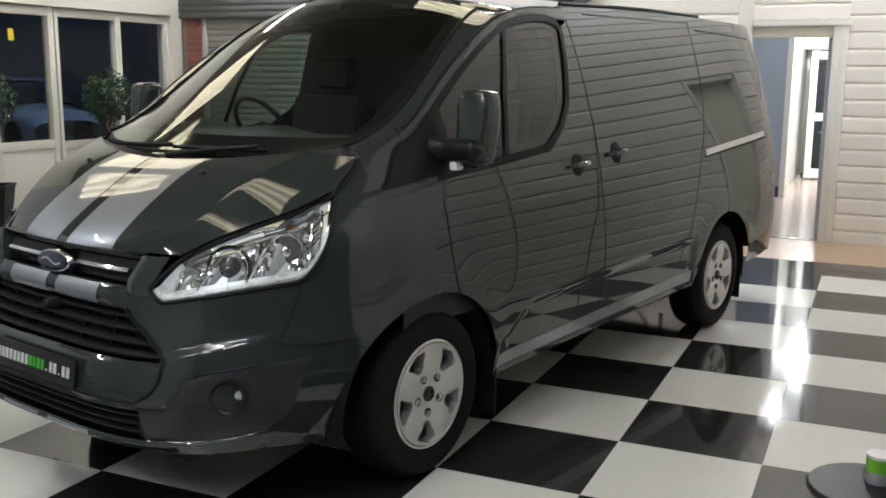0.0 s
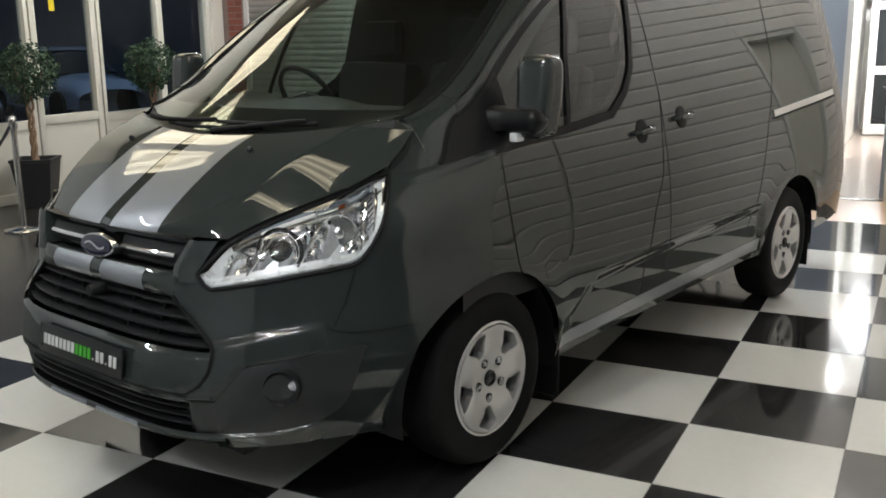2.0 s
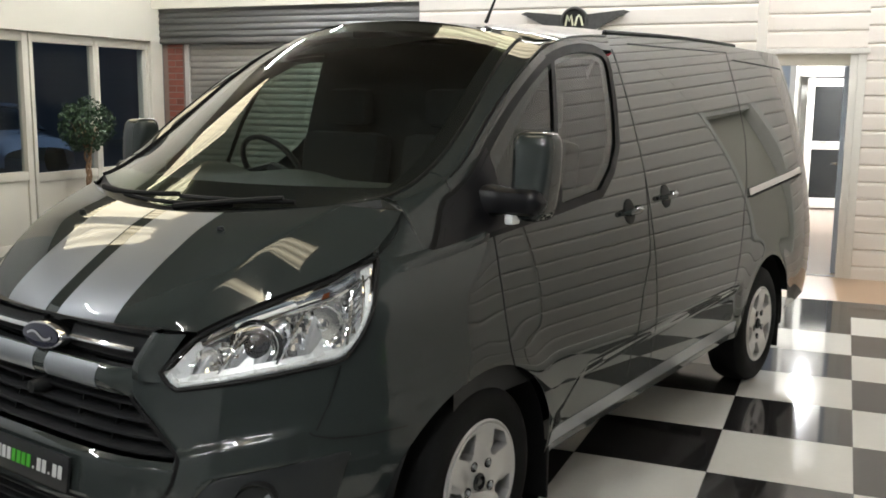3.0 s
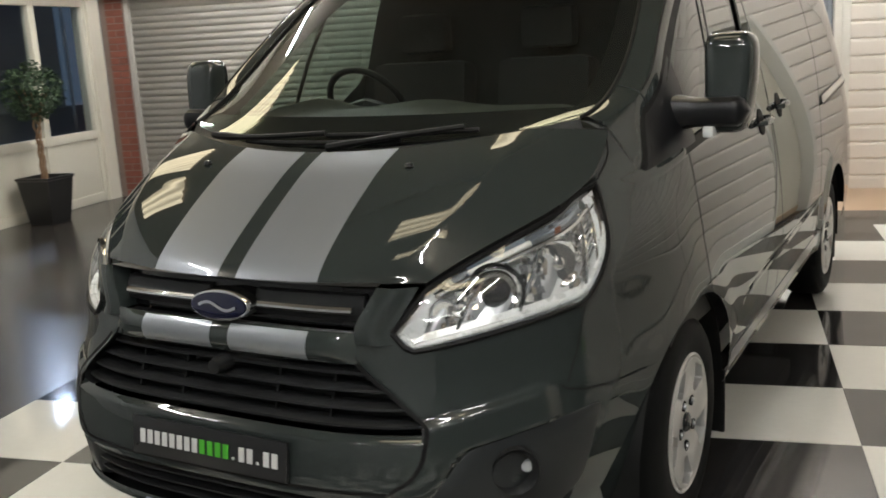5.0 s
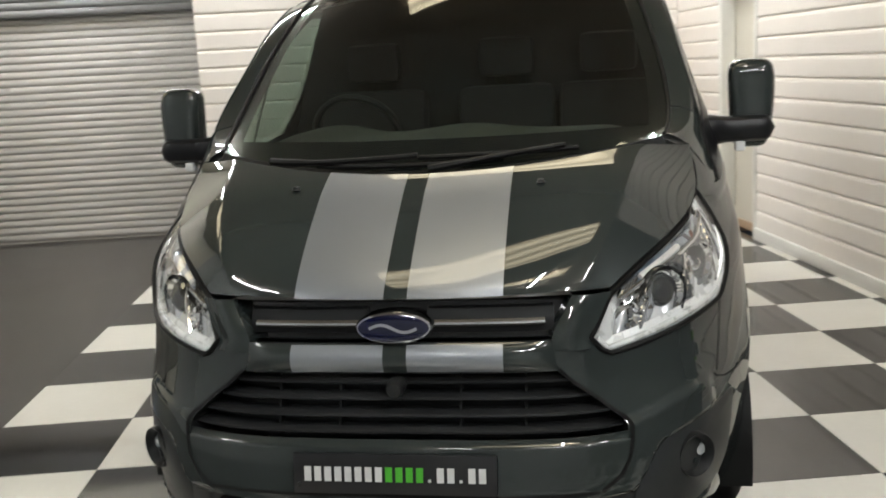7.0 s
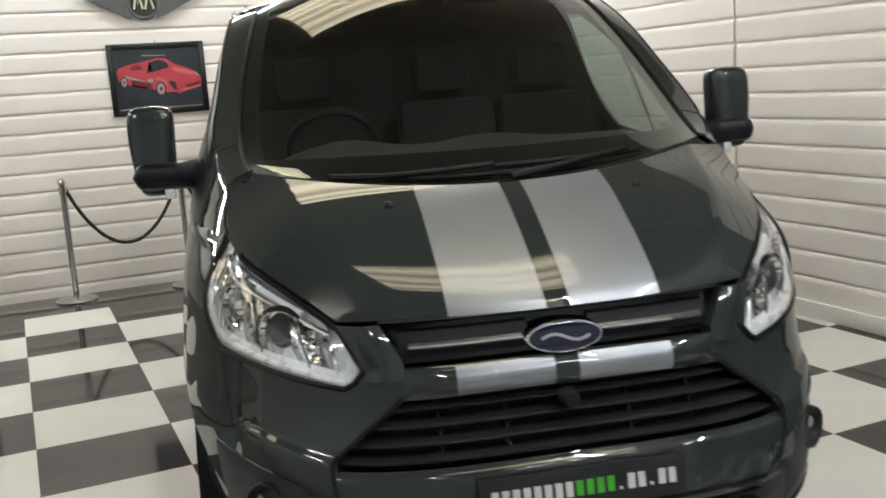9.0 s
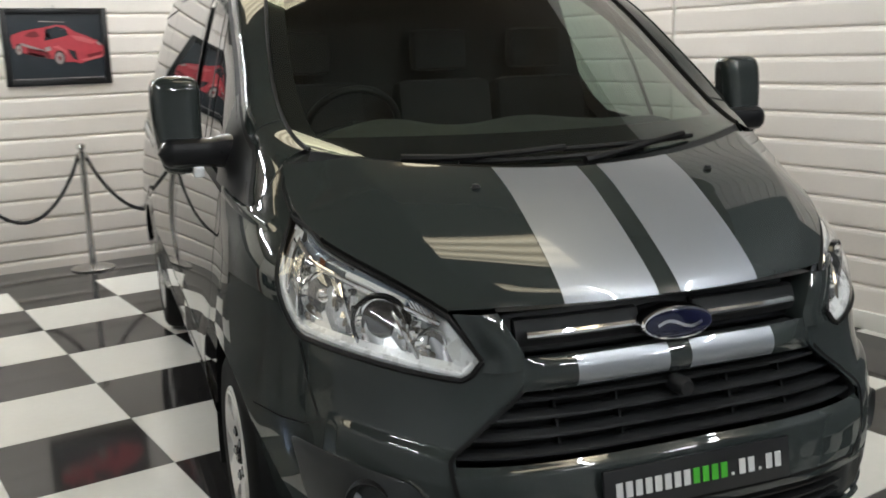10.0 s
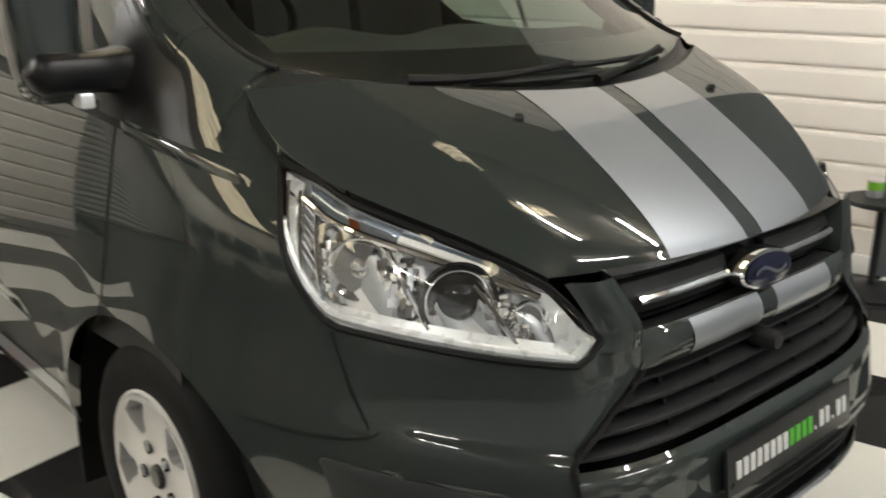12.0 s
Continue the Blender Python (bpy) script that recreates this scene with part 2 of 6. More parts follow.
def tube(bm, points, radius, sides=10, cap=True):
    """A round tube along points; radius is a number or one for each point."""
    pts = [Vector(p) for p in points]
    rad = radius if isinstance(radius, (list, tuple)) else [radius] * len(pts)
    rings, up = [], Vector((0, 0, 1))
    side = None
    for i, p in enumerate(pts):
        d = (pts[min(i + 1, len(pts) - 1)] - pts[max(i - 1, 0)]).normalized()
        if side is None:
            side = d.cross(up if abs(d.z) < 0.9 else Vector((1, 0, 0))).normalized()
        side = (side - d * side.dot(d)).normalized()
        other = d.cross(side)
        rings.append([bm.verts.new(p + (side * math.cos(a) + other * math.sin(a)) * rad[i]) for a in [2 * math.pi * k / sides for k in range(sides)]])
    for a, b in zip(rings, rings[1:]):
        for k in range(sides):
            bm.faces.new((a[k], a[(k + 1) % sides], b[(k + 1) % sides], b[k]))
    if cap:
        bm.faces.new(rings[0][::-1])
        bm.faces.new(rings[-1])
    return bm


def lathe(bm, profile, axis="z", centre=(0, 0, 0), sides=32, close=False):
    """Turns (radius, height) pairs round an axis through centre."""
    rings = []
    for r, hgt in profile:
        ring = []
        for k in range(sides):
            a = 2 * math.pi * k / sides
            p = (r * math.cos(a), r * math.sin(a), hgt)
            if axis == "x":
                p = (p[2], p[0], p[1])
            elif axis == "y":
                p = (p[0], p[2], p[1])
            ring.append(bm.verts.new(Vector(p) + Vector(centre)))
        rings.append(ring)
    pairs = list(zip(rings, rings[1:])) + ([(rings[-1], rings[0])] if close else [])
    for a, b in pairs:
        for k in range(sides):
            bm.faces.new((a[k], a[(k + 1) % sides], b[(k + 1) % sides], b[k]))
    if not close:
        for ring in (rings[0], rings[-1]):
            if (ring[0].co - ring[sides // 2].co).length > 1e-4:
                bm.faces.new(ring)
    return bm


def sheet(fn, us, vs, bm=None, thick=0.0):
    """A quad sheet fn(u, v) over two lists of values; thick turns it into a slab along its normals."""
    bm = bm or bmesh.new()
    rows = [[bm.verts.new(fn(u, v)) for u in us] for v in vs]
    for a, b in zip(rows, rows[1:]):
        for k in range(len(us) - 1):
            bm.faces.new((a[k], a[k + 1], b[k + 1], b[k]))
    if thick:
        bm.normal_update()
        bmesh.ops.solidify(bm, geom=bm.faces[:], thickness=thick)
    return bm


def spread(a, b, n):
    return [a + (b - a) * k / n for k in range(n + 1)]


# ---- room ----
S = 0.6
CEIL = 4.2
WALL_X, WALL_Y, BACK_Y, LEFT_X, SHUT_Y, NEAR_Y = 1.30, 5.50, 6.55, -7.25, 6.65, -9.0


def setting(name, lo, hi, mat, label, category, bevel=0.0):
    ob = boxed(name, lo, hi, mat, None, label, bevel)
    return tagged(ob, label, category, kind="structure")


# floors
floor = tagged(mesh_object("floor", [(-3.6, NEAR_Y, -0.004), (WALL_X, NEAR_Y, -0.004), (WALL_X, 4.8, -0.004), (-3.6, 4.8, -0.004)], [(0, 1, 2, 3)], GROUT), "polished black and white checkered tile floor", "floor", kind="structure")
setting("floor_side", (LEFT_X, NEAR_Y, -0.1), (-3.6, SHUT_Y + 0.3, 0.0), DARK_FLOOR, "dark polished floor beside the checkered tiles", "floor")
setting("floor_border", (-3.6, 4.8, -0.1), (WALL_X, 5.4, 0.0), TILE_BLACK, "dark grey border strip of the tiled floor", "floor")
setting("floor_border_1", (-3.6, 5.4, -0.1), (-0.30, WALL_Y + 0.06, 0.0), TILE_BLACK, "dark strip of floor along the plank wall", "floor")
floor_wood = setting("floor_wood", (-0.30, 5.4, -0.1), (WALL_X + 0.4, BACK_Y + 0.1, 0.0), WOOD_FLOOR, "tan wooden floor in front of the doorway", "floor")
setting("floor_corridor", (-1.2, BACK_Y + 0.1, -0.1), (1.3, 14.0, -0.002), PALE_FLOOR, "pale wood-effect corridor floor", "floor")
setting("ground_slab", (-12.0, -7.0, -0.3), (3.0, 15.0, -0.11), GROUT, "concrete slab under the floor", "ground")

# walls: plain backings with planks in front
wall_right = setting("wall_right", (WALL_X, -0.55, 0), (WALL_X + 0.15, 4.5, CEIL), WHITE_PAINT, "white plank-clad side wall", "wall")
# unseen stretch, kept dark to darken the wing's reflection
setting("wall_right_near", (WALL_X, NEAR_Y, 0), (WALL_X + 0.15, -0.55, CEIL), NEAR_WALL, "unseen side wall, darkened so that the van's wing reflects dark", "wall")
setting("wall_right_far", (WALL_X, 5.25, 0), (WALL_X + 0.15, BACK_Y + 0.15, CEIL), WHITE_PAINT, "white plank-clad wall beyond the side door", "wall")
setting("wall_right_lintel", (WALL_X, 4.5, 2.05), (WALL_X + 0.15, 5.25, CEIL), WHITE_PAINT, "white wall above the side door", "wall")
wall_picture = setting("wall_picture", (-3.3, WALL_Y, 0), (-0.26, WALL_Y + 0.15, CEIL), WHITE_PAINT, "white plank-clad wall with framed picture", "wall")
setting("wall_picture_return", (-0.41, WALL_Y + 0.15, 0), (-0.26, BACK_Y, CEIL), WHITE_PAINT, "white return wall beside the doorway recess", "wall")
setting("wall_shutter_return", (-3.3, WALL_Y + 0.15, 0), (-3.15, SHUT_Y + 0.4, CEIL), WHITE_PAINT, "white return wall beside the roller shutter", "wall")
wall_back = setting("wall_back", (0.53, BACK_Y, 0), (WALL_X, BACK_Y + 0.15, CEIL), WHITE_PAINT, "white plank-clad wall beside the doorway", "wall")
setting("wall_back_lintel", (-0.26, BACK_Y, 2.04), (0.53, BACK_Y + 0.15, CEIL), WHITE_PAINT, "white plank-clad wall above the doorway", "wall")
# unseen walls that close the room; their grey sets the nose's brightness
setting("wall_near", (LEFT_X - 0.2, NEAR_Y - 0.15, 0), (WALL_X + 0.15, NEAR_Y, CEIL), GREY_UNSEEN, "unseen grey wall behind the camera, toned for the nose's reflections", "wall")
setting("wall_left_near", (LEFT_X - 0.15, NEAR_Y, 0), (LEFT_X, 1.6, CEIL), GREY_UNSEEN, "unseen grey wall beside the glazed doors", "wall")
setting("wall_left_top", (LEFT_X - 0.15, 1.6, 2.62), (LEFT_X, SHUT_Y, CEIL), CREAM_PAINT, "cream wall above the glazed doors", "wall")
setting("wall_left_corner", (LEFT_X - 0.15, 6.42, 0), (LEFT_X + 0.06, SHUT_Y - 0.02, 2.62), CREAM_PAINT, "white corner post beside the glazed doors", "wall")
setting("wall_shutter_top", (LEFT_X, SHUT_Y - 0.03, 2.62), (-3.3, SHUT_Y + 0.3, CEIL), CREAM_PAINT, "cream wall above the roller shutter", "wall")
setting("beam_white", (LEFT_X, SHUT_Y - 0.12, 2.62), (-3.3, SHUT_Y - 0.03, 2.75), CREAM_PAINT, "white painted beam above the shutter", "beam")
setting("beam_left", (LEFT_X - 0.15, 1.6, 2.24), (LEFT_X + 0.10, 6.42, 2.62), CREAM_PAINT, "white boxed beam above the glazed doors", "beam")
setting("wall_shutter_backing", (LEFT_X, SHUT_Y + 0.30, 0), (-3.3, SHUT_Y + 0.4, CEIL), CREAM_PAINT, "wall behind the roller shutter", "wall")
setting("ceiling", (LEFT_X - 0.2, NEAR_Y - 0.15, CEIL), (WALL_X + 0.15, SHUT_Y + 0.4, CEIL + 0.1), CEILING, "dark corrugated roof lining", "ceiling")

# doorway lining and corridor beyond
setting("trim_doorway_side", (0.465, BACK_Y - 0.02, 0), (0.53, BACK_Y + 0.16, 2.04), WHITE_PAINT, "white door lining", "trim", 0.004)
setting("trim_doorway_casing", (0.53, BACK_Y - 0.03, 0), (0.60, BACK_Y, 2.06), WHITE_PAINT, "white door casing", "trim", 0.006)
setting("trim_doorway_head", (-0.26, BACK_Y + 0.02, 1.94), (0.465, BACK_Y + 0.14, 2.04), CREAM_PAINT, "cream lining above the doorway", "trim", 0.004)
setting("trim_doorway_ledge", (-0.26, BACK_Y - 0.05, 2.04), (0.62, BACK_Y, 2.09), WHITE_PAINT, "white ledge above the doorway", "trim", 0.006)
setting("threshold", (-0.26, BACK_Y - 0.01, 0.0), (0.465, BACK_Y + 0.05, 0.008), STEEL, "pale metal threshold strip", "threshold", 0.003)
setting("corridor_wall_far", (-0.75, 10.0, 0), (-0.22, 10.12, 2.5), GREY_WALL, "pale blue-grey corridor wall with dark skirting", "wall")
setting("corridor_wall_side", (-0.75, BACK_Y + 0.15, 0), (-0.65, 10.0, 2.5), GREY_WALL, "pale blue-grey corridor side wall", "wall")
setting("corridor_trim", (-0.22, 9.98, 0), (-0.15, 10.14, 2.5), WHITE_PAINT, "white corner trim of the passage", "trim")
setting("corridor_wall_passage", (-0.30, 10.14, 0), (-0.22, 13.5, 2.5), WHITE_PAINT, "white passage wall of the corridor", "wall")
setting("corridor_wall_right", (1.15, BACK_Y + 0.15, 0), (1.3, 13.5, 2.5), WHITE_PAINT, "white corridor wall", "wall")
setting("corridor_wall_end", (-0.42, 13.5, 0), (-0.02, 13.6, 2.5), WHITE_PAINT, "white end wall of the corridor", "wall")
# black board in place of the unlit outside past the outer door
setting("corridor_dark_outside", (-0.02, 13.5, 0), (1.3, 13.6, 2.5), FRAME_BLACK, "black board that stands for the dark outside", "wall")
setting("corridor_head", (-0.42, 12.9, 1.98), (1.15, 13.0, 2.5), WHITE_PAINT, "white wall over the outer door", "wall")
setting("corridor_ceiling", (-0.75, BACK_Y + 0.15, 2.5), (1.3, 13.6, 2.6), WHITE_PAINT, "white corridor ceiling", "ceiling")
setting("corridor_baseboard", (-0.65, 9.985, 0), (-0.22, 10.0, 0.14), DARK_BLUE, "dark blue skirting board", "baseboard")
setting("side_door_recess", (WALL_X + 0.10, 4.45, 0), (WALL_X + 0.16, 5.30, 2.05), CREAM_PAINT, "plain cream flush door in a shallow recess", "door")
setting("side_door_skirting", (WALL_X + 0.085, 4.5, 0), (WALL_X + 0.10, 5.25, 0.07), WOOD_FLOOR, "thin wooden skirting strip", "baseboard")
setting("trim_side_door_near", (WALL_X - 0.028, 4.462, 0), (WALL_X + 0.098, 4.507, 2.097), WHITE_PAINT, "white casing of the side door", "trim", 0.004)
setting("trim_side_door_far", (WALL_X - 0.028, 5.243, 0), (WALL_X + 0.098, 5.33, 2.097), WHITE_PAINT, "white casing of the side door", "trim", 0.004)
setting("baseboard_right", (WALL_X - 0.036, -0.55, 0), (WALL_X - 0.001, 4.46, 0.10), WHITE_PAINT, "white skirting board under the planks", "baseboard", 0.006)

# lamps
def tube_lamp(x, y, along, length=1.5, z=CEIL - 0.12):
    lamp = thing("ceiling_tube_lamp", (x, y, z), "white batten lamp with a bare fluorescent tube", "lamp", "fluorescent tubes on the ceiling", turn=0 if along == "x" else 90)
    boxed("batten", (-length / 2, -0.03, 0.03), (length / 2, 0.03, 0.09), LAMP_BODY, lamp)
    part("tube", tube(bmesh.new(), [(-length / 2 + 0.03, 0, 0), (length / 2 - 0.03, 0, 0)], 0.016, 10), TUBE, lamp, "glowing white fluorescent tube")
    for sx in (-1, 1):
        boxed("end_cap", (sx * (length / 2 - 0.015) - 0.012, -0.02, -0.02), (sx * (length / 2 - 0.015) + 0.012, 0.02, 0.04), LAMP_BODY, lamp)


for lx, ly, al in ((-3.8, 4.3, "x"), (-0.90, -2.50, "y"), (-5.9, 5.2, "y"), (-4.3, 5.3, "x"), (-1.4, 4.6, "x"), (0.25, 3.8, "y"), (0.55, 5.9, "x"), (-3.4, -5.2, "y"), (-5.6, -1.4, "y"), (0.45, -5.6, "y"), (0.4, -3.0, "y"), (-1.2, -5.2, "x")):
    tube_lamp(lx, ly, al)


def warm_panel(x0, y0, x1, y1):
    def fn(u, v):
        return (u, v, CEIL - 0.03 + 0.018 * math.cos((v - y0) / 0.15 * 2 * math.pi))
    ob = part("rooflight_panel", sheet(fn, [x0, x1], spread(y0, y1, int((y1 - y0) / 0.019)), thick=0.004), ROOFLIGHT)
    tagged(ob, "warm translucent corrugated rooflight panel in the ceiling", "rooflight", "rooflight panels in the ceiling")


for panel in ((-2.02, 2.05, -0.15, 3.10), (-2.55, -1.05, -0.55, -0.38), (-2.25, -2.25, -0.50, -1.92), (-6.60, 1.05, -5.20, 1.60), (-6.65, 2.20, -5.25, 3.45)):
    warm_panel(*panel)

corridor_lamp = thing("corridor_lamp", (0.03, 8.6, 2.42), "bright round ceiling lamp in the corridor", "lamp")
part("globe", lathe(bmesh.new(), [(0.001, -0.05), (0.035, -0.04), (0.05, 0.0), (0.035, 0.04), (0.001, 0.05)], sides=20), BULB, corridor_lamp, "glowing bulb")
part("base", lathe(bmesh.new(), [(0.06, 0.05), (0.06, 0.08)], sides=20), LAMP_BODY, corridor_lamp)


# ---- the van: x to its left side, y to its tail, from the ground under the front axle ----
def curve(*pairs):
    """A smooth line through (at, value) pairs."""
    xs, ys = [p[0] for p in pairs], [p[1] for p in pairs]
    sl = [(ys[k + 1] - ys[k]) / (xs[k + 1] - xs[k]) for k in range(len(xs) - 1)]
    m = [sl[0]] + [0.0 if a * b <= 0 else 2 * a * b / (a + b) for a, b in zip(sl, sl[1:])] + [sl[-1]]

    def f(x):
        if x <= xs[0]:
            return ys[0] + m[0] * (x - xs[0])
        if x >= xs[-1]:
            return ys[-1] + m[-1] * (x - xs[-1])
        k = max(i for i in range(len(xs) - 1) if xs[i] <= x)
        h = xs[k + 1] - xs[k]
        t = (x - xs[k]) / h
        return (2 * t ** 3 - 3 * t * t + 1) * ys[k] + (t ** 3 - 2 * t * t + t) * h * m[k] + (3 * t * t - 2 * t ** 3) * ys[k + 1] + (t ** 3 - t * t) * h * m[k + 1]
    return f


def poly(degree, *pairs):
    """A smooth polynomial close to (at, value) pairs."""
    c = np.polyfit([p[0] for p in pairs], [p[1] for p in pairs], degree)
    c = [float(k) for k in c]

    def f(x):
        s = 0.0
        for k in c:
            s = s * x + k
        return s
    return f


half_width = poly(6, (0.2, 0.925), (0.35, 0.965), (0.5, 0.983), (0.75, 0.988), (1.0, 0.968), (1.15, 0.935), (1.3, 0.905), (1.5, 0.855), (1.7, 0.79), (1.85, 0.735), (1.95, 0.69))
nose_y = curve((0.2, -0.95), (0.28, -1.015), (0.38, -1.062), (0.46, -1.070), (0.55, -1.058), (0.65, -1.034), (0.75, -0.998), (0.9, -0.975), (0.99, -0.95), (1.06, -0.84), (1.15, -0.66), (1.27, -0.55), (1.40, -0.42), (1.6, -0.2), (1.9, 0.0))
crease_z = curve((0.45, 0.44), (0.55, 0.50), (0.70, 0.578), (1.5, 0.61), (2.4, 0.64))
ARCH, REAR = 0.425, 3.93
AXLES = (0.0, 2.933)


def smooth01(t):
    t = min(max(t, 0.0), 1.0)
    return t * t * (3 - 2 * t)


def corner(z):
    """Length and the two exponents of the rounded front corner in plan at a height."""
    f = smooth01((z - 0.86) / 0.28)
    return 0.90 - 0.10 * f, 4.0 - 1.5 * f, 1.41 + 1.09 * f


def front_y(x, z):
    c, p, q = corner(z)
    k = min(abs(x) / half_width(z), 1.0)
    return nose_y(z) + c * (1 - (1 - k ** p) ** (1 / q))


def raw_side(y, z):
    c, p, q = corner(z)
    d = max((y - nose_y(z)) / c, 0.0)
    w = half_width(z) - 0.05 * max(0.0, (y - 3.3) / 0.65) ** 2.5
    x = w if d >= 1 else w * (1 - (1 - d) ** q) ** (1 / p)
    if 0.42 < y < 2.5:
        d = (crease_z(y) - z) / 0.03
        x -= 0.013 * smooth01(d + 0.5) * smooth01((y - 0.42) / 0.1) * smooth01((2.5 - y) / 0.1)
    for c in AXLES:
        r = math.hypot(y - c, z - 0.33)
        if z > 0.3 and r < 0.75:
            x += 0.007 * math.exp(-((r - ARCH) / 0.085) ** 2) * smooth01((z - 0.3) / 0.15)
    return x


ledge_z = curve((-0.42, 1.085), (-0.24, 1.114), (-0.08, 1.138), (0.04, 1.156), (0.20, 1.178))


def side_x(y, z):
    """The flank, eased over the front wing."""
    if y > 0.12 or z < 0.62:
        return raw_side(y, z)
    f = smooth01((0.12 - y) / 0.2) * smooth01((z - 0.62) / 0.15) * smooth01((y + 0.66) / 0.22)
    if f <= 0:
        return raw_side(y, z)
    s = 0.0
    for dy, wy in ((-0.12, 0.1), (-0.06, 0.24), (0.0, 0.32), (0.06, 0.24), (0.12, 0.1)):
        for dz, wz in ((-0.08, 0.2), (-0.04, 0.2), (0.0, 0.2), (0.04, 0.2), (0.08, 0.2)):
            s += raw_side(y + dy, z + dz) * wy * wz
    return s * f + raw_side(y, z) * (1 - f)


def on_side(y, z, out=0.0):
    return Vector((side_x(y, z) + out, y, z))


def on_front(x, z, out=0.0):
    p = Vector((x, front_y(x, z), z))
    w = half_width(z) * 0.985
    a, b = max(min(x - 0.004, w), -w), max(min(x + 0.004, w), -w)
    n = Vector(((front_y(b, z) - front_y(a, z)) / max(b - a, 0.002), -1, 0)).normalized()
    return p + n * out


sill_z = curve((-1.1, 0.29), (-0.8, 0.298), (-0.55, 0.285), (-0.3, 0.27), (0.45, 0.30), (2.4, 0.345), (3.5, 0.36), (4.0, 0.38))
edge_z = curve((-0.236, 1.27), (0.0, 1.385), (0.2, 1.53), (0.4, 1.665), (0.6, 1.775), (0.75, 1.835), (0.95, 1.875), (1.3, 1.90), (2.5, 1.925), (3.98, 1.915))
belt_z = curve((-0.214, 1.145), (0.08, 1.185), (0.5, 1.215), (0.9, 1.25), (1.3, 1.28))
lamp_edge_z = curve((-0.72, 0.856), (-0.60, 0.866), (-0.575, 0.878), (-0.48, 0.998), (-0.367, 1.147), (-0.30, 1.215), (-0.236, 1.272))
lamp_low_z = curve((0.40, 0.836), (0.49, 0.846), (0.536, 0.811), (0.70, 0.838), (0.84, 0.866))
lamp_in_x = curve((0.811, 0.536), (0.836, 0.513), (0.858, 0.496), (0.90, 0.516), (0.964, 0.548))
grille_x = curve((0.30, 0.575), (0.462, 0.575), (0.468, 0.505), (0.490, 0.512), (0.525, 0.556), (0.577, 0.579), (0.632, 0.584), (0.70, 0.520), (0.77, 0.43), (0.80, 0.405), (0.86, 0.40), (0.93, 0.432), (0.965, 0.45))


def low_z(y):
    z = sill_z(y)
    for c in AXLES:
        wide = ARCH + (0.07 if y < c == 0.0 else 0.0)
        if abs(y - c) < wide:
            z = max(z, 0.33 + ARCH * math.sqrt(1 - ((y - c) / wide) ** 2) * 0.98)
    return z


van = thing("van", (-1.5214, 0.1357, 0), "dark grey panel van with silver bonnet stripes on the tiled floor", "van", turn=-13.2)


def both(name, build, mat, label="", parent=None, smooth=True, sharp=0.6):
    """A part on the left side and its mirror image on the right."""
    made = []
    for n, sx in enumerate((1, -1)):
        bm = build()
        if sx < 0:
            bmesh.ops.scale(bm, vec=(-1, 1, 1), verts=bm.verts[:])
        up = parent[n] if parent else van
        made.append(part(name, bm, mat, up, label, smooth, sharp))
    return made


def flow(obs):
    """Shading normals of the smooth flank itself."""
    for ob, sx in zip(obs, (1, -1)):
        e, ns = 0.004, []
        for v in ob.data.vertices:
            y, z = v.co.y, v.co.z
            ns.append(Vector((sx, -(side_x(y + e, z) - side_x(y - e, z)) / (2 * e), -(side_x(y, z + e) - side_x(y, z - e)) / (2 * e))).normalized())
        ob.data.normals_split_custom_set_from_vertices(ns)


def shade(ob, fn, us, vs, sx=1):
    """Shading normals taken from the surface fn(u, v) itself."""
    e, ns = 0.003, []
    for v in vs:
        for u in us:
            a, b = fn(min(u + e, us[-1]), v) - fn(max(u - e, us[0]), v), fn(u, min(v + e, vs[-1])) - fn(u, max(v - e, vs[0]))
            n = a.cross(b).normalized()
            n.x *= sx
            ns.append(n)
    old = ob.data.vertices
    ob.data.normals_split_custom_set_from_vertices([n if n.dot(old[k].normal) > 0 else -n for k, n in enumerate(ns)])


def flank(y0, y1, zlo, zhi, rows=14, out=0.0, step=0.04, extra=()):
    n = max(int((y1 - y0) / step), 2)
    ys = sorted({round(y, 4) for y in spread(y0, y1, n) + [e for e in extra if y0 < e < y1]})
    return sheet(lambda y, t: on_side(y, zlo(y) + (zhi(y) - zlo(y)) * t, out), ys, spread(0, 1, rows))


def ribbon(points, width, out=0.0015, flat=None):
    """A narrow dark joint along points of the flank (y, z) or the front (x, z)."""
    bm = bmesh.new()
    fn = flat or (lambda a, b: on_side(a, b, out))
    pts = [Vector((a, b)) for a, b in points]
    rows = []
    for i, p in enumerate(pts):
        d = (pts[min(i + 1, len(pts) - 1)] - pts[max(i - 1, 0)]).normalized()
        n = Vector((-d.y, d.x)) * width / 2
        rows.append((bm.verts.new(fn(*(p + n))), bm.verts.new(fn(*(p - n)))))
    for (a, b), (c, d) in zip(rows, rows[1:]):
        bm.faces.new((a, b, d, c))
    return bm


def along(points, n=8):
    """Finer steps along a polyline."""
    out = []
    for a, b in zip(points, points[1:]):
        out += [(a[0] + (b[0] - a[0]) * k / n, a[1] + (b[1] - a[1]) * k / n) for k in range(n)]
    return out + [points[-1]]


def rounded(points, r=0.03, n=5):
    """A closed outline with its corners rounded."""
    out, m = [], len(points)
    for i in range(m):
        p, a, b = Vector(points[i]), Vector(points[i - 1]), Vector(points[(i + 1) % m])
        da, db = a - p, b - p
        s, e = p + da.normalized() * min(r, da.length * 0.45), p + db.normalized() * min(r, db.length * 0.45)
        for k in range(n + 1):
            t = k / n
            out.append(tuple(s * (1 - t) ** 2 + p * 2 * t * (1 - t) + e * t * t))
    return out


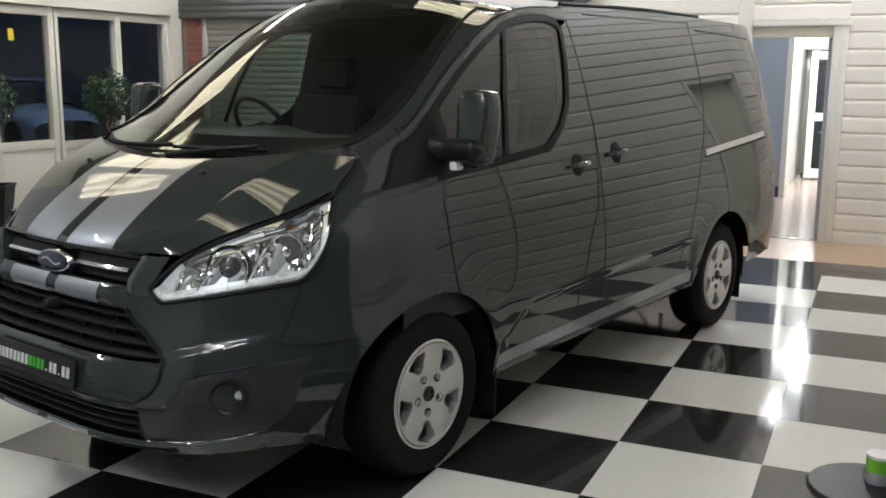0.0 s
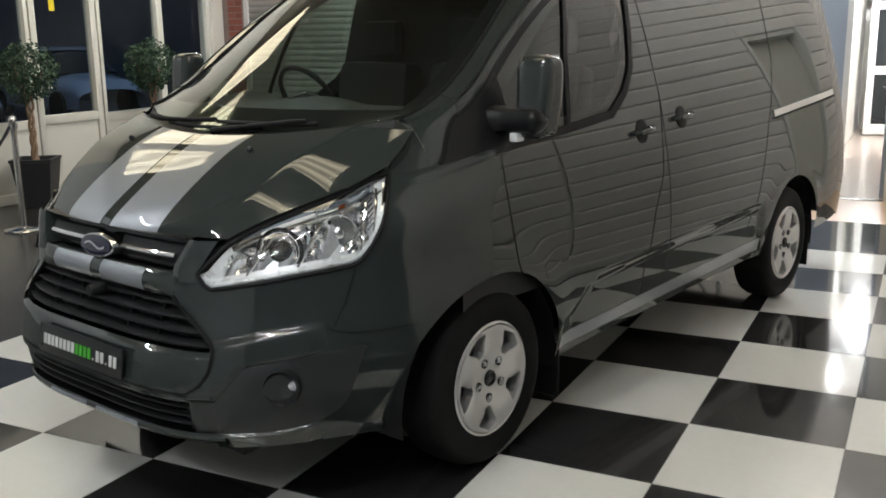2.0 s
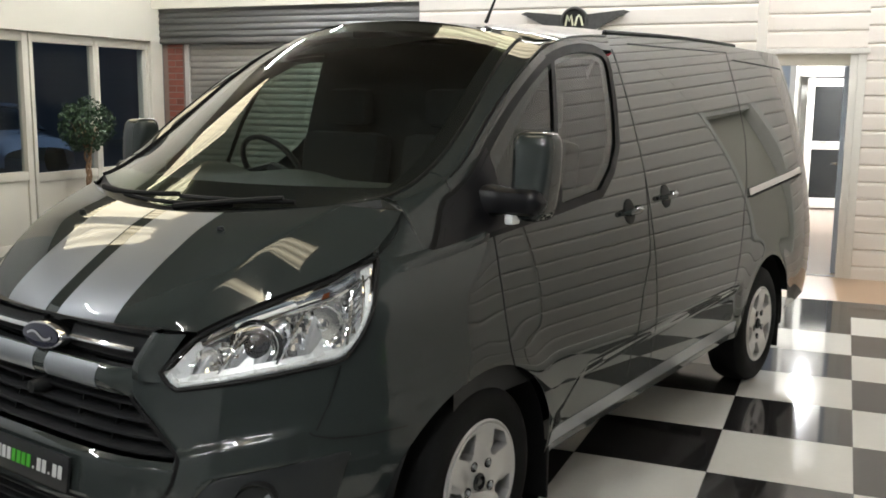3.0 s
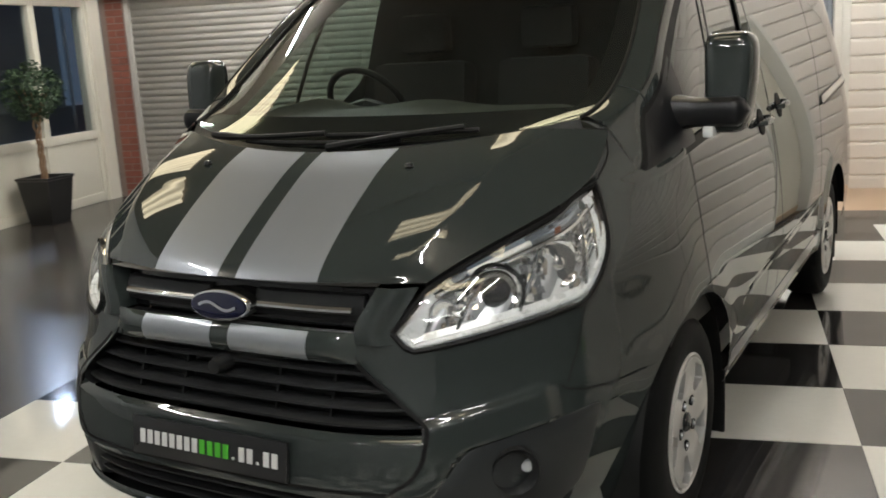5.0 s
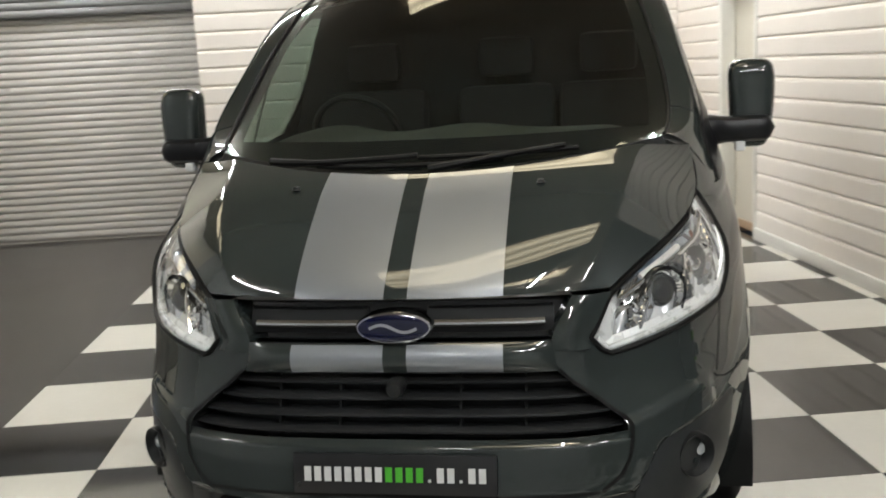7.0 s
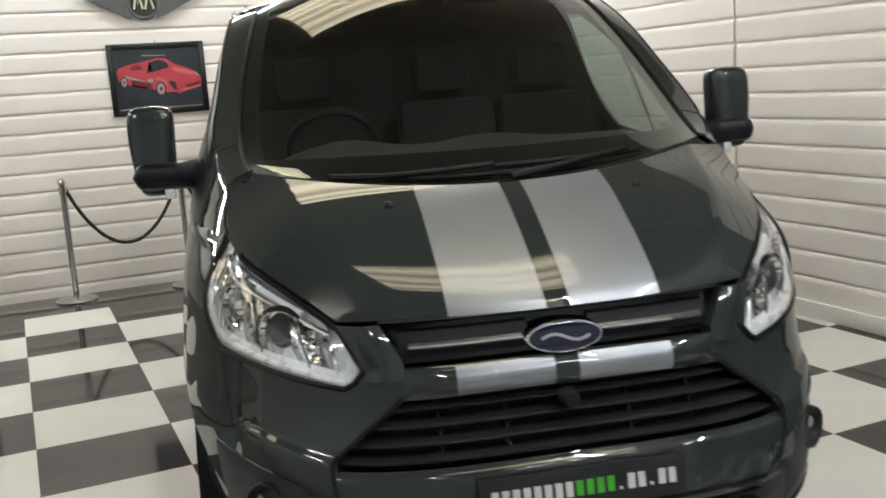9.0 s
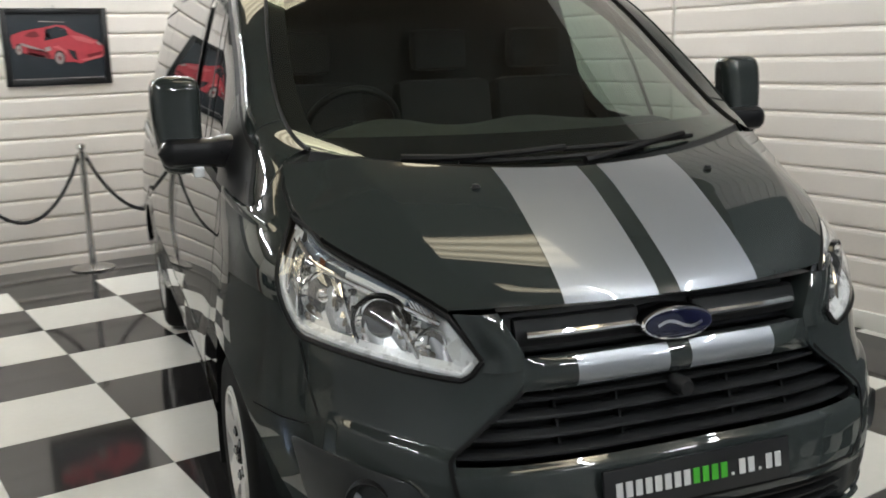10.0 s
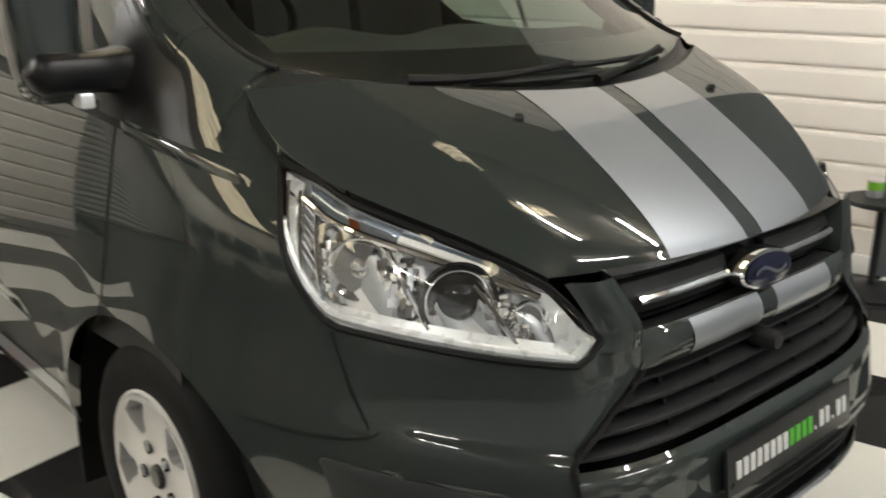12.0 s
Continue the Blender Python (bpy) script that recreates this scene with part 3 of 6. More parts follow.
def patch(points, fn, rings=(1.0, 0.9, 0.7, 0.45, 0.2), lift=None):
    """A filled outline drawn on a curved surface fn(a, b, out)."""
    bm = bmesh.new()
    c = sum((Vector(p) for p in points), Vector((0, 0))) / len(points)
    loops = []
    for k, s in enumerate(rings):
        loops.append([bm.verts.new(fn(*(c + (Vector(p) - c) * s), lift[k] if lift else 0.003)) for p in points])
    for a, b in zip(loops, loops[1:]):
        for i in range(len(points)):
            bm.faces.new((a[i], a[(i + 1) % len(points)], b[(i + 1) % len(points)], b[i]))
    bm.faces.new(loops[-1])
    return bm


arch_ys = [c + ARCH * math.sin(math.pi / 2 * k / 14) for c in AXLES for k in range(-14, 15)]
arch_ys += [c + s * (ARCH + 0.002) for c in AXLES for s in (-1, 1)]
arch_ys += [-(ARCH + 0.07) * math.sin(math.pi / 2 * k / 14) for k in range(8, 15)] + [-ARCH - 0.072]


def fender_top(y):
    return lamp_edge_z(y) if y < -0.225 else belt_z(y)


# flanks
flow(both("side_panel", lambda: flank(-0.70, 1.30, low_z, fender_top, 30, extra=arch_ys + spread(-0.42, -0.18, 48) + [-0.226, -0.224]), PAINT, "dark grey front wing and door skin", sharp=9))
flow(both("load_panel", lambda: flank(1.30, REAR, low_z, edge_z, 44, extra=arch_ys), PAINT, "dark grey load bay side", sharp=9))


def window_rear(t):
    """Rear edge of the door glass, from the belt up."""
    pts = [(0.90, 1.25), (1.04, 1.335), (1.135, 1.44), (1.195, 1.61), (1.245, 1.80)]
    k = min(int(t * 4), 3)
    f = t * 4 - k
    return [pts[k][i] + (pts[k + 1][i] - pts[k][i]) * f for i in (0, 1)]


def behind_window(u, t):
    y, z = window_rear(t)
    z1 = 1.28 + (1.82 - 1.28) * t
    return on_side(y + (1.30 - y) * u, z + (z1 - z) * u)


flow(both("door_rear_post", lambda: sheet(behind_window, spread(0, 1, 8), spread(0, 1, 20)), PAINT, sharp=9))


def window_top(y):
    return min(edge_z(y) - 0.050, 1.832) if y > -0.05 else 1.145 + (edge_z(-0.05) - 0.050 - 1.145) * smooth01((y + 0.214) / 0.164)


# bonnet, screen and roof between the centre line and the edge lines
edge_x = poly(3, (-0.849, 0.545), (-0.72, 0.66), (-0.56, 0.75), (-0.40, 0.80), (-0.236, 0.796))
edge_top = poly(3, (-0.849, 0.966), (-0.72, 1.04), (-0.56, 1.10), (-0.40, 1.16), (-0.30, 1.215), (-0.236, 1.272))
mid_bonnet = curve((-0.955, 0.966), (-0.938, 0.986), (-0.90, 1.018), (-0.85, 1.055), (-0.768, 1.111), (-0.69, 1.160), (-0.618, 1.202), (-0.53, 1.241), (-0.40, 1.285), (-0.236, 1.335))


def soft(t):
    return 0.5 * (t + math.sqrt(t * t + 0.0012))


ridge_x = curve((-0.90, 0.455), (-0.832, 0.49), (-0.734, 0.535), (-0.539, 0.584), (-0.28, 0.632))


def bonnet(u, v):
    ye = -0.849 + (-0.236 + 0.849) * v
    ex, ez = edge_x(ye), edge_top(ye)
    yc = -0.955 + (-0.53 + 0.955) * v
    a = abs(u)
    y = yc + (ye - yc) * a ** 2.2
    c = min(ridge_x(ye - 0.02) / ex, 0.90)
    bend = (soft((a - c) / (1 - c)) - soft(-c / (1 - c))) / (soft(1.0) - soft(-c / (1 - c)))
    fall = 0.34 * a ** 3.2 + 0.66 * bend
    back = 0.106 * (1 - v) ** 3
    return Vector((ex * u, y, mid_bonnet(y - back * a ** 2.2) - (mid_bonnet(ye - back) - ez) * fall))


bonnet_v = [k / 60 * (0.3 + 0.7 * k / 60) for k in range(61)]
bonnet_u = spread(-1, 1, 128)
bonnet_part = part("bonnet", sheet(bonnet, bonnet_u, bonnet_v), PAINT, van, "dark grey bonnet with two silver stripes")
shade(bonnet_part, bonnet, bonnet_u, bonnet_v)


lamp_top_z = curve((-0.55, 1.100), (-0.45, 1.122), (-0.367, 1.147))


def shoulder_foot(y, drop=0.0):
    """Lower edge of the bonnet's shoulder: along the lamp, then on the wing."""
    p = Vector((edge_x(y), y, edge_top(y) - drop))
    z = lamp_edge_z(y) if y > -0.367 else lamp_top_z(y)
    return p.lerp(on_side(y, z), smooth01((y + 0.54) / 0.173))


def wing_top(y, t):
    """Bonnet shoulder rolled over to the lamp's tip and the wing."""
    a, b = Vector((edge_x(y), y, edge_top(y))), shoulder_foot(y)
    g = (b - a).length
    ta, tb = Vector((0.75, 0, -0.65)) * g, Vector((0.30, 0, -0.95)) * g
    return a * (2 * t ** 3 - 3 * t * t + 1) + ta * (t ** 3 - 2 * t * t + t) + b * (3 * t * t - 2 * t ** 3) + tb * (t ** 3 - t * t)


wing_y, wing_t = spread(-0.52, -0.232, 30), spread(0, 1, 8)
for ob, sx in zip(both("wing_top", lambda: sheet(wing_top, wing_y, wing_t), PAINT, sharp=9), (1, -1)):
    shade(ob, wing_top, wing_y, wing_t, sx)


def bonnet_at(x, v, lift=0.0):
    p = bonnet(x / edge_x(-0.849 + 0.613 * v), v)
    return p + Vector((0, -0.5, 0.85)) * lift


for sx in (1, -1):
    part("stripe", sheet(lambda x, v: bonnet_at(sx * x, v, 0.0016), spread(0.031, 0.277, 10), bonnet_v), SILVER, bonnet_part, "silver stripe")
for sx in (1, -1):
    part("bonnet_side", sheet(lambda v, t: bonnet(sx, v) + Vector((-sx * 0.004 * t, 0.004 * t, -0.030 * t)), [v for v in bonnet_v if v < 0.53], [0, 0.5, 1]), SEAL, bonnet_part)
    part("bonnet_side", tube(bmesh.new(), [Vector((sx * p.x, p.y, p.z - 0.004)) for p in [shoulder_foot(y) for y in spread(-0.53, -0.362, 16)]], 0.0055, 6), SEAL, bonnet_part)
bonnet_lip = sheet(lambda u, t: bonnet(u, 0.0) + Vector((0, 0.03 * t, -0.012 * t)), spread(-1, 1, 48), [0, 1])
part("bonnet_lip", bonnet_lip, BLACK_PLASTIC, bonnet_part)
for sx in (1, -1):
    nz = bonnet_at(sx * 0.36, 0.76, 0.004)
    part("washer_nozzle", lathe(bmesh.new(), [(0.001, 0.008), (0.009, 0.006), (0.013, -0.004)], centre=nz, sides=12), BLACK_PLASTIC, bonnet_part, "small black washer nozzle")

scr_x = poly(3, (0.0, 0.715), (0.12, 0.740), (0.25, 0.742), (0.6, 0.708), (1.0, 0.640))
scr_y = poly(2, (0.0, -0.245), (0.25, 0.0), (0.6, 0.33), (1.0, 0.70))
scr_z = poly(3, (0.0, 1.305), (0.10, 1.335), (0.25, 1.40), (0.6, 1.635), (1.0, 1.852))
mid_screen = poly(3, (-0.455, 1.245), (-0.1, 1.503), (0.2, 1.702), (0.45, 1.855), (0.60, 1.935))


def screen(u, v, inset=0.0):
    yc = -0.455 + (0.60 + 0.455) * v
    a = abs(u)
    zc = mid_screen(yc)
    return Vector((scr_x(v) * u, yc + (scr_y(v) - yc) * a ** 2.0, zc + (scr_z(v) - zc) * a ** 2.1)) + Vector((0, 0.55, -0.8)) * inset


windscreen = part("windscreen", sheet(screen, spread(-1, 1, 48), spread(0, 1, 36)), SCREEN_GLASS, van, "large raked windscreen")
shade(windscreen, screen, spread(-1, 1, 48), spread(0, 1, 36))
windscreen.visible_shadow = False
part("screen_border", sheet(lambda u, v: screen(u, v, 0.004), spread(-1, 1, 40), spread(0, 0.11, 4)), GLOSS_BLACK, windscreen, "black band along the screen's foot")
part("screen_border", sheet(lambda u, v: screen(u, v, 0.004), spread(-1, 1, 40), spread(0.93, 1, 3)), GLOSS_BLACK, windscreen)
for sx in (1, -1):
    part("screen_border", sheet(lambda u, v: screen(sx * u, v, 0.004), spread(0.92, 1, 3), spread(0.08, 0.94, 20)), GLOSS_BLACK, windscreen)


for sx in (1, -1):
    part("screen_seal", tube(bmesh.new(), [screen(sx, v) + Vector((sx * 0.004, 0, 0.002)) for v in spread(0.0, 1.0, 40)], 0.006, 8), SEAL, windscreen, "black rubber screen seal")


def cowl(u, t):
    a, b = bonnet(u * 0.96, 1.0), screen(u, 0.0)
    p = a + (b - a) * t
    return p + Vector((0, 0, -0.022 * math.sin(math.pi * t) - 0.004))


part("cowl", sheet(cowl, spread(-1, 1, 40), spread(0, 1, 6)), BLACK_PLASTIC, van, "black scuttle panel under the wipers")


def pillar(u, v):
    """From the screen's edge over the ridge to the door glass."""
    y = -0.225 + (1.30 + 0.225) * v
    vs = min(max((y + 0.245) / 0.945, 0.0), 1.0)
    if y < 0.70:
        p0 = screen(1, vs)
    else:
        f = smooth01((y - 0.70) / 0.12)
        p0 = screen(1, 1.0) * (1 - f) + on_side(y, edge_z(y)) * f
        p0.y = y
    p1 = on_side(y, edge_z(y)) + Vector((0.004, 0, 0.004))
    p2 = on_side(y, window_top(y))
    c = p1 * 2 - (p0 + p2) / 2 if y < 0.70 else (p0 + p2) / 2
    round_way = p0 * (1 - u) ** 2 + c * 2 * u * (1 - u) + p2 * u * u
    k = 2 * u - 1
    bend = 0.5 * (math.sqrt(1 + 0.03) - math.sqrt(k * k + 0.03))
    sharp_way = p0.lerp(p2, u) + (p1 - (p0 + p2) / 2) * 2 * bend
    return round_way.lerp(sharp_way, 0.75)


for ob, sx in zip(both("pillar", lambda: sheet(pillar, spread(0, 1, 12), spread(0, 1, 80)), PAINT, "dark grey windscreen pillar and cant rail", sharp=9), (1, -1)):
    shade(ob, pillar, spread(0, 1, 12), spread(0, 1, 80), sx)
both("pillar_joint", lambda: tube(bmesh.new(), [pillar(u, 0.12 - 0.004 * u) for u in spread(0.06, 0.97, 12)], 0.0022, 6), SEAL)
both("bonnet_joint", lambda: tube(bmesh.new(), [bonnet(u, 1.0) + Vector((0, 0.004, 0)) for u in spread(0.90, 0.995, 6)] + [on_side(y, z, 0.0) for y, z in ((-0.240, 1.262), (-0.252, 1.240), (-0.272, 1.213), (-0.30, 1.190), (-0.335, 1.166), (-0.358, 1.152))], 0.0032, 6), SEAL)
both("door_gap", lambda: tube(bmesh.new(), [pillar(0.54 - 0.06 * v, v) + Vector((0.001, 0, 0.001)) for v in spread(0.13, 0.99, 60)], 0.0032, 6), SEAL)


def roof(u, v):
    ye = 0.70 + (REAR - 0.70) * v
    ex = side_x(ye, edge_z(ye)) if v > 0.04 else 0.615 + (side_x(0.85, edge_z(0.85)) - 0.615) * smooth01(v / 0.04)
    ez = edge_z(ye) if v > 0.04 else 1.852 + (edge_z(0.83) - 1.852) * v / 0.04
    yc = 0.60 + (REAR - 0.60) * v
    a = abs(u)
    zc = 1.935 + 0.045 * smooth01(v / 0.3) - 0.02 * v
    return Vector((ex * u, yc + (ye - yc) * a ** 2.2, ez + (zc - ez) * (1 - a ** 2.6)))


roof_part = part("roof", sheet(roof, spread(-1, 1, 36), [0, 0.01, 0.02, 0.03, 0.04] + spread(0.06, 1, 40)), PAINT, van, "dark grey roof")
both("roof_gutter", lambda: tube(bmesh.new(), [on_side(y, edge_z(y)) + Vector((-0.03, 0, 0.012)) for y in spread(1.35, 3.05, 30)], 0.011, 8), SEAL, "black roof gutter strip")
part("antenna", tube(bmesh.new(), [(0.42, 0.80, 1.93), (0.42, 0.86, 2.02), (0.42, 1.00, 2.22)], [0.008, 0.005, 0.003], 8), BLACK_PLASTIC, roof_part, "thin black roof antenna")
part("rear_door", sheet(lambda u, t: Vector((on_side(REAR, 0.36 + (1.915 - 0.36) * t).x * u, REAR + 0.05 * (1 - u * u), 0.36 + (1.915 - 0.36) * t)), spread(-1, 1, 20), spread(0, 1, 20)), PAINT, van, "dark grey rear doors")

# nose
fog_top = curve((0.50, 0.466), (0.593, 0.470), (0.625, 0.508), (0.649, 0.551), (0.672, 0.579), (0.73, 0.592), (0.796, 0.603), (0.886, 0.615))
fog_low = curve((0.50, 0.347), (0.703, 0.351), (0.775, 0.364), (0.81, 0.376), (0.841, 0.405))


def nose_side(u, t):
    lo = 0.300
    hi = lamp_low_z(0.405 + (side_x(-0.70, 0.84) - 0.405) * u)
    z = lo + (hi - lo) * t
    x0, x1 = grille_x(z), side_x(-0.70, z)
    p = on_front(x0 + (x1 - x0) * u, z)
    if u >= 1:
        p.y = -0.70
    crease = 0.645 + 0.052 * u
    inside = smooth01((fog_top(p.x) - z) / 0.012 + 0.5) * smooth01((z - fog_low(p.x)) / 0.012 + 0.5)
    step = 0.016 * smooth01((crease - z) / 0.022 + 0.5) * (1 - smooth01((u - 0.9) / 0.1)) * (1 - inside)
    return p + Vector((0.3 * u, -1, 0)) * step


both("bumper_side", lambda: sheet(nose_side, spread(0, 1, 40), spread(0, 1, 80)), PAINT, "dark grey bumper corner")


def nose_strip(u, t):
    z = 0.832 + (0.966 - 0.832) * t
    x0, x1 = grille_x(z), lamp_in_x(z)
    return on_front(x0 + (x1 - x0) * u, z, 0.012 * math.sin(math.pi * min(u * 1.2, 1)))


both("grille_wing", lambda: sheet(nose_strip, spread(0, 1, 8), spread(0, 1, 12)), PAINT)


def across(z0, z1, out, nx=30, nz=6, wide=1.0):
    def fn(u, t):
        z = z0 + (z1 - z0) * t
        return on_front(u * grille_x(z) * wide, z, out(t) if callable(out) else out)
    return sheet(fn, spread(-1, 1, nx), spread(0, 1, nz))


grille = part("upper_grille", across(0.855, 0.972, -0.055), GLOSS_BLACK, van, "black slot grille with chrome bars")
for zz, sgn in ((0.845, 1), (0.968, -1)):
    part("slot_wall", sheet(lambda u, t: on_front(u * grille_x(zz), zz, -0.06 * t), spread(-1, 1, 24), [0, 1]), BLACK_PLASTIC, grille)
both("slot_end", lambda: sheet(lambda z, t: on_front(grille_x(z), z, -0.06 * t), spread(0.85, 0.966, 8), [0, 1]), PAINT, parent=(grille, grille))


def bar(z0, z1, x0, x1, out, depth, taper=0.0):
    """A slat from x0 to x1 across the nose with a rounded face."""
    bm = bmesh.new()
    xs = spread(x0, x1, 24)
    rows = []
    for x in xs:
        e = 1 - taper * abs(x / max(abs(x0), abs(x1))) ** 3
        zm, hh = (z0 + z1) / 2, (z1 - z0) / 2 * e
        rows.append([bm.verts.new(on_front(x, zm + hh * dz, out - depth * dy)) for dz, dy in ((-1, 1), (-0.9, 0.25), (-0.3, 0.0), (0.3, 0.0), (0.9, 0.25), (1, 1))])
    for a, b in zip(rows, rows[1:]):
        for k in range(5):
            bm.faces.new((a[k], a[k + 1], b[k + 1], b[k]))
    for r in (rows[0], rows[-1]):
        bm.faces.new(r)
    return bm


for sx in (1, -1):
    part("chrome_bar", bar(0.895, 0.914, sx * 0.10, sx * 0.385, -0.012, 0.02), CHROME, grille, "chrome grille bar")
    part("grille_fin", bar(0.872, 0.94, sx * 0.08, sx * 0.41, -0.032, 0.02), BLACK_PLASTIC, grille)
badge = part("badge", patch([(0.103 * math.cos(a), 0.902 + 0.042 * math.sin(a)) for a in [2 * math.pi * k / 40 for k in range(40)]], on_front, (1.0, 0.98, 0.93, 0.6, 0.2), (-0.02, 0.012, 0.018, 0.02, 0.021)), CHROME, grille, "oval chrome badge rim")
part("badge_face", patch([(0.092 * math.cos(a), 0.902 + 0.034 * math.sin(a)) for a in [2 * math.pi * k / 40 for k in range(40)]], on_front, (1.0, 0.9, 0.6, 0.2), (0.0215, 0.0225, 0.024, 0.0245)), BADGE_BLUE, badge, "dark blue oval badge face")
squiggle = [(-0.062 + 0.124 * k / 40, 0.902 + 0.009 * math.sin(k * math.pi / 20)) for k in range(41)]
part("badge_script", ribbon(squiggle, 0.0075, flat=lambda a, b: on_front(a, b, 0.0262)), CHROME, badge, "silver scroll line on the badge")

def bar_face(u, t):
    z = 0.782 + 0.076 * t
    bulge = 0.020 * math.sin(math.pi * min(max(t, 0.02), 1.0)) ** 0.6
    return on_front(u * (grille_x(z) + 0.004), z, bulge * (1 - abs(u) ** 10))


mouth_bar = part("bumper_bar", sheet(bar_face, spread(-1, 1, 60), spread(0, 1, 12)), PAINT, van, "dark grey bar between the grilles with silver stripes")
for sx in (1, -1):
    part("stripe", sheet(lambda x, t: on_front(sx * x, 0.784 + 0.072 * t, 0.0015 + 0.020 * math.sin(math.pi * min(max(t, 0.02), 0.98)) ** 0.6), spread(0.031, 0.277, 10), spread(0, 1, 10)), SILVER, mouth_bar, "silver stripe")

lower_grille = part("lower_grille", across(0.60, 0.80, -0.075), BLACK_PLASTIC, van, "black lower grille with four slats")
for k in range(4):
    z = 0.755 - 0.040 * k
    w = grille_x(z) - 0.006
    part("slat", bar(z - 0.009, z + 0.009, -w, w, -0.012, 0.045), BLACK_PLASTIC, lower_grille)
for sx in (-1, 1):
    for x in (0.16, 0.33):
        part("rib", sheet(lambda z, t: on_front(sx * x, z, -0.035 - 0.03 * t), spread(0.625, 0.775, 6), [0, 1], thick=0.006), BLACK_PLASTIC, lower_grille)
part("camera_pod", lathe(bmesh.new(), [(0.001, -0.03), (0.018, -0.028), (0.024, -0.01), (0.024, 0.03)], "y", on_front(0, 0.748, 0.01), 20), BLACK_PLASTIC, lower_grille, "small round black sensor")
both("grille_wall", lambda: sheet(lambda z, t: on_front(grille_x(z), z, 0.004 - 0.08 * t), spread(0.60, 0.80, 12), [0, 1]), BLACK_PLASTIC, parent=(lower_grille, lower_grille))


def chin(t):
    return 0.016 * smooth01((0.625 - (0.488 + 0.134 * t)) / 0.02)


chin_part = part("bumper_panel", across(0.488, 0.622, chin, 40, 24), PAINT, van, "dark grey bumper panel behind the front plate")
part("panel_edge", ribbon([(grille_x(z) + 0.003, z) for z in spread(0.486, 0.79, 40)], 0.009, flat=lambda a, b: on_front(a, b, 0.0175)), SEAL, chin_part)
part("panel_edge", ribbon([(-grille_x(z) - 0.003, z) for z in spread(0.486, 0.79, 40)], 0.009, flat=lambda a, b: on_front(a, b, 0.0175)), SEAL, chin_part)
plate = part("front_plate", box(bmesh.new(), (-0.262, -1.086, 0.497), (0.262, -1.076, 0.600), 0.003), PLATE_BLACK, van, "black front plate with white and green bars")
plate.matrix_basis = pose(0, -1.090, 0.5485, -8) @ pose(0, 1.081, -0.5485)
for k in range(18):
    x = -0.232 + k * 0.0264
    if k in (12, 15):
        boxed("bar", (x + 0.004, -1.0885, 0.531), (x + 0.011, -1.086, 0.538), PLATE_WHITE, plate, bevel=0)
        continue
    g = 8 <= k <= 11
    boxed("bar", (x, -1.0885, 0.530), (x + 0.0175, -1.086, 0.567), PLATE_GREEN if g else PLATE_WHITE, plate, bevel=0)
part("panel_edge", ribbon([(x, 0.487) for x in spread(-0.505, 0.505, 30)], 0.008, flat=lambda a, b: on_front(a, b, 0.0175)), SEAL, chin_part)
part("bumper_strip", across(0.464, 0.486, 0.014, 40, 4, 1.02), PAINT, van, "dark grey strip under the bumper panel")
intake = part("lower_intake", across(0.345, 0.464, -0.05), BLACK_PLASTIC, van, "black lower intake")
for z in (0.376, 0.406, 0.436):
    part("slat", bar(z - 0.008, z + 0.008, -0.57, 0.57, -0.006, 0.04), BLACK_PLASTIC, intake)
for sx in (1, -1):
    part("intake_cheek", sheet(lambda x, z: on_front(sx * x, z, 0.002 - 0.03 * smooth01((0.52 - x) / 0.03)), spread(0.48, 0.60, 8), spread(0.345, 0.470, 8)), FOG_PLASTIC, intake)
lip = part("bumper_lip", across(0.312, 0.352, lambda t: 0.010 + 0.014 * math.sin(math.pi * min(t, 1)), 40, 8, 1.05), PAINT, van, "dark grey bumper lip with silver stripes")
part("lip_underside", sheet(lambda u, t: on_front(u * 0.60, 0.312 - 0.012 * t, 0.010 - 0.14 * t), spread(-1, 1, 30), spread(0, 1, 3)), BLACK_PLASTIC, lip)
for sx in (1, -1):
    part("stripe", sheet(lambda x, t: on_front(sx * x, 0.314 + 0.036 * t, 0.0115 + 0.014 * math.sin(math.pi * t)), spread(0.031, 0.277, 8), spread(0, 1, 8)), SILVER, lip, "silver stripe")

# fog lamps
fog_outline = rounded([(0.593, 0.470), (0.625, 0.508), (0.649, 0.551), (0.672, 0.579), (0.73, 0.592), (0.796, 0.603), (0.888, 0.617), (0.880, 0.56), (0.873, 0.503), (0.858, 0.436), (0.841, 0.405), (0.81, 0.376), (0.775, 0.364), (0.703, 0.351), (0.588, 0.348)], 0.016, 3)
fogs = both("fog_panel", lambda: patch(fog_outline, on_front, (1.0, 0.985, 0.95, 0.6, 0.3), (-0.004, 0.003, 0.005, 0.003, 0.003)), FOG_PLASTIC, "dark satin fog lamp panel in the bumper")


def fog_ring():
    c = on_front(0.752, 0.508, 0.006)
    bm = lathe(bmesh.new(), [(0.062, 0.0), (0.058, -0.012), (0.046, 0.0), (0.040, 0.03), (0.046, 0.034), (0.062, 0.03)], "y", (0, 0, 0), 28, close=True)
    bmesh.ops.rotate(bm, cent=(0, 0, 0), matrix=Matrix.Rotation(radians(36), 3, "Z"), verts=bm.verts[:])
    bmesh.ops.translate(bm, vec=c, verts=bm.verts[:])
    return bm


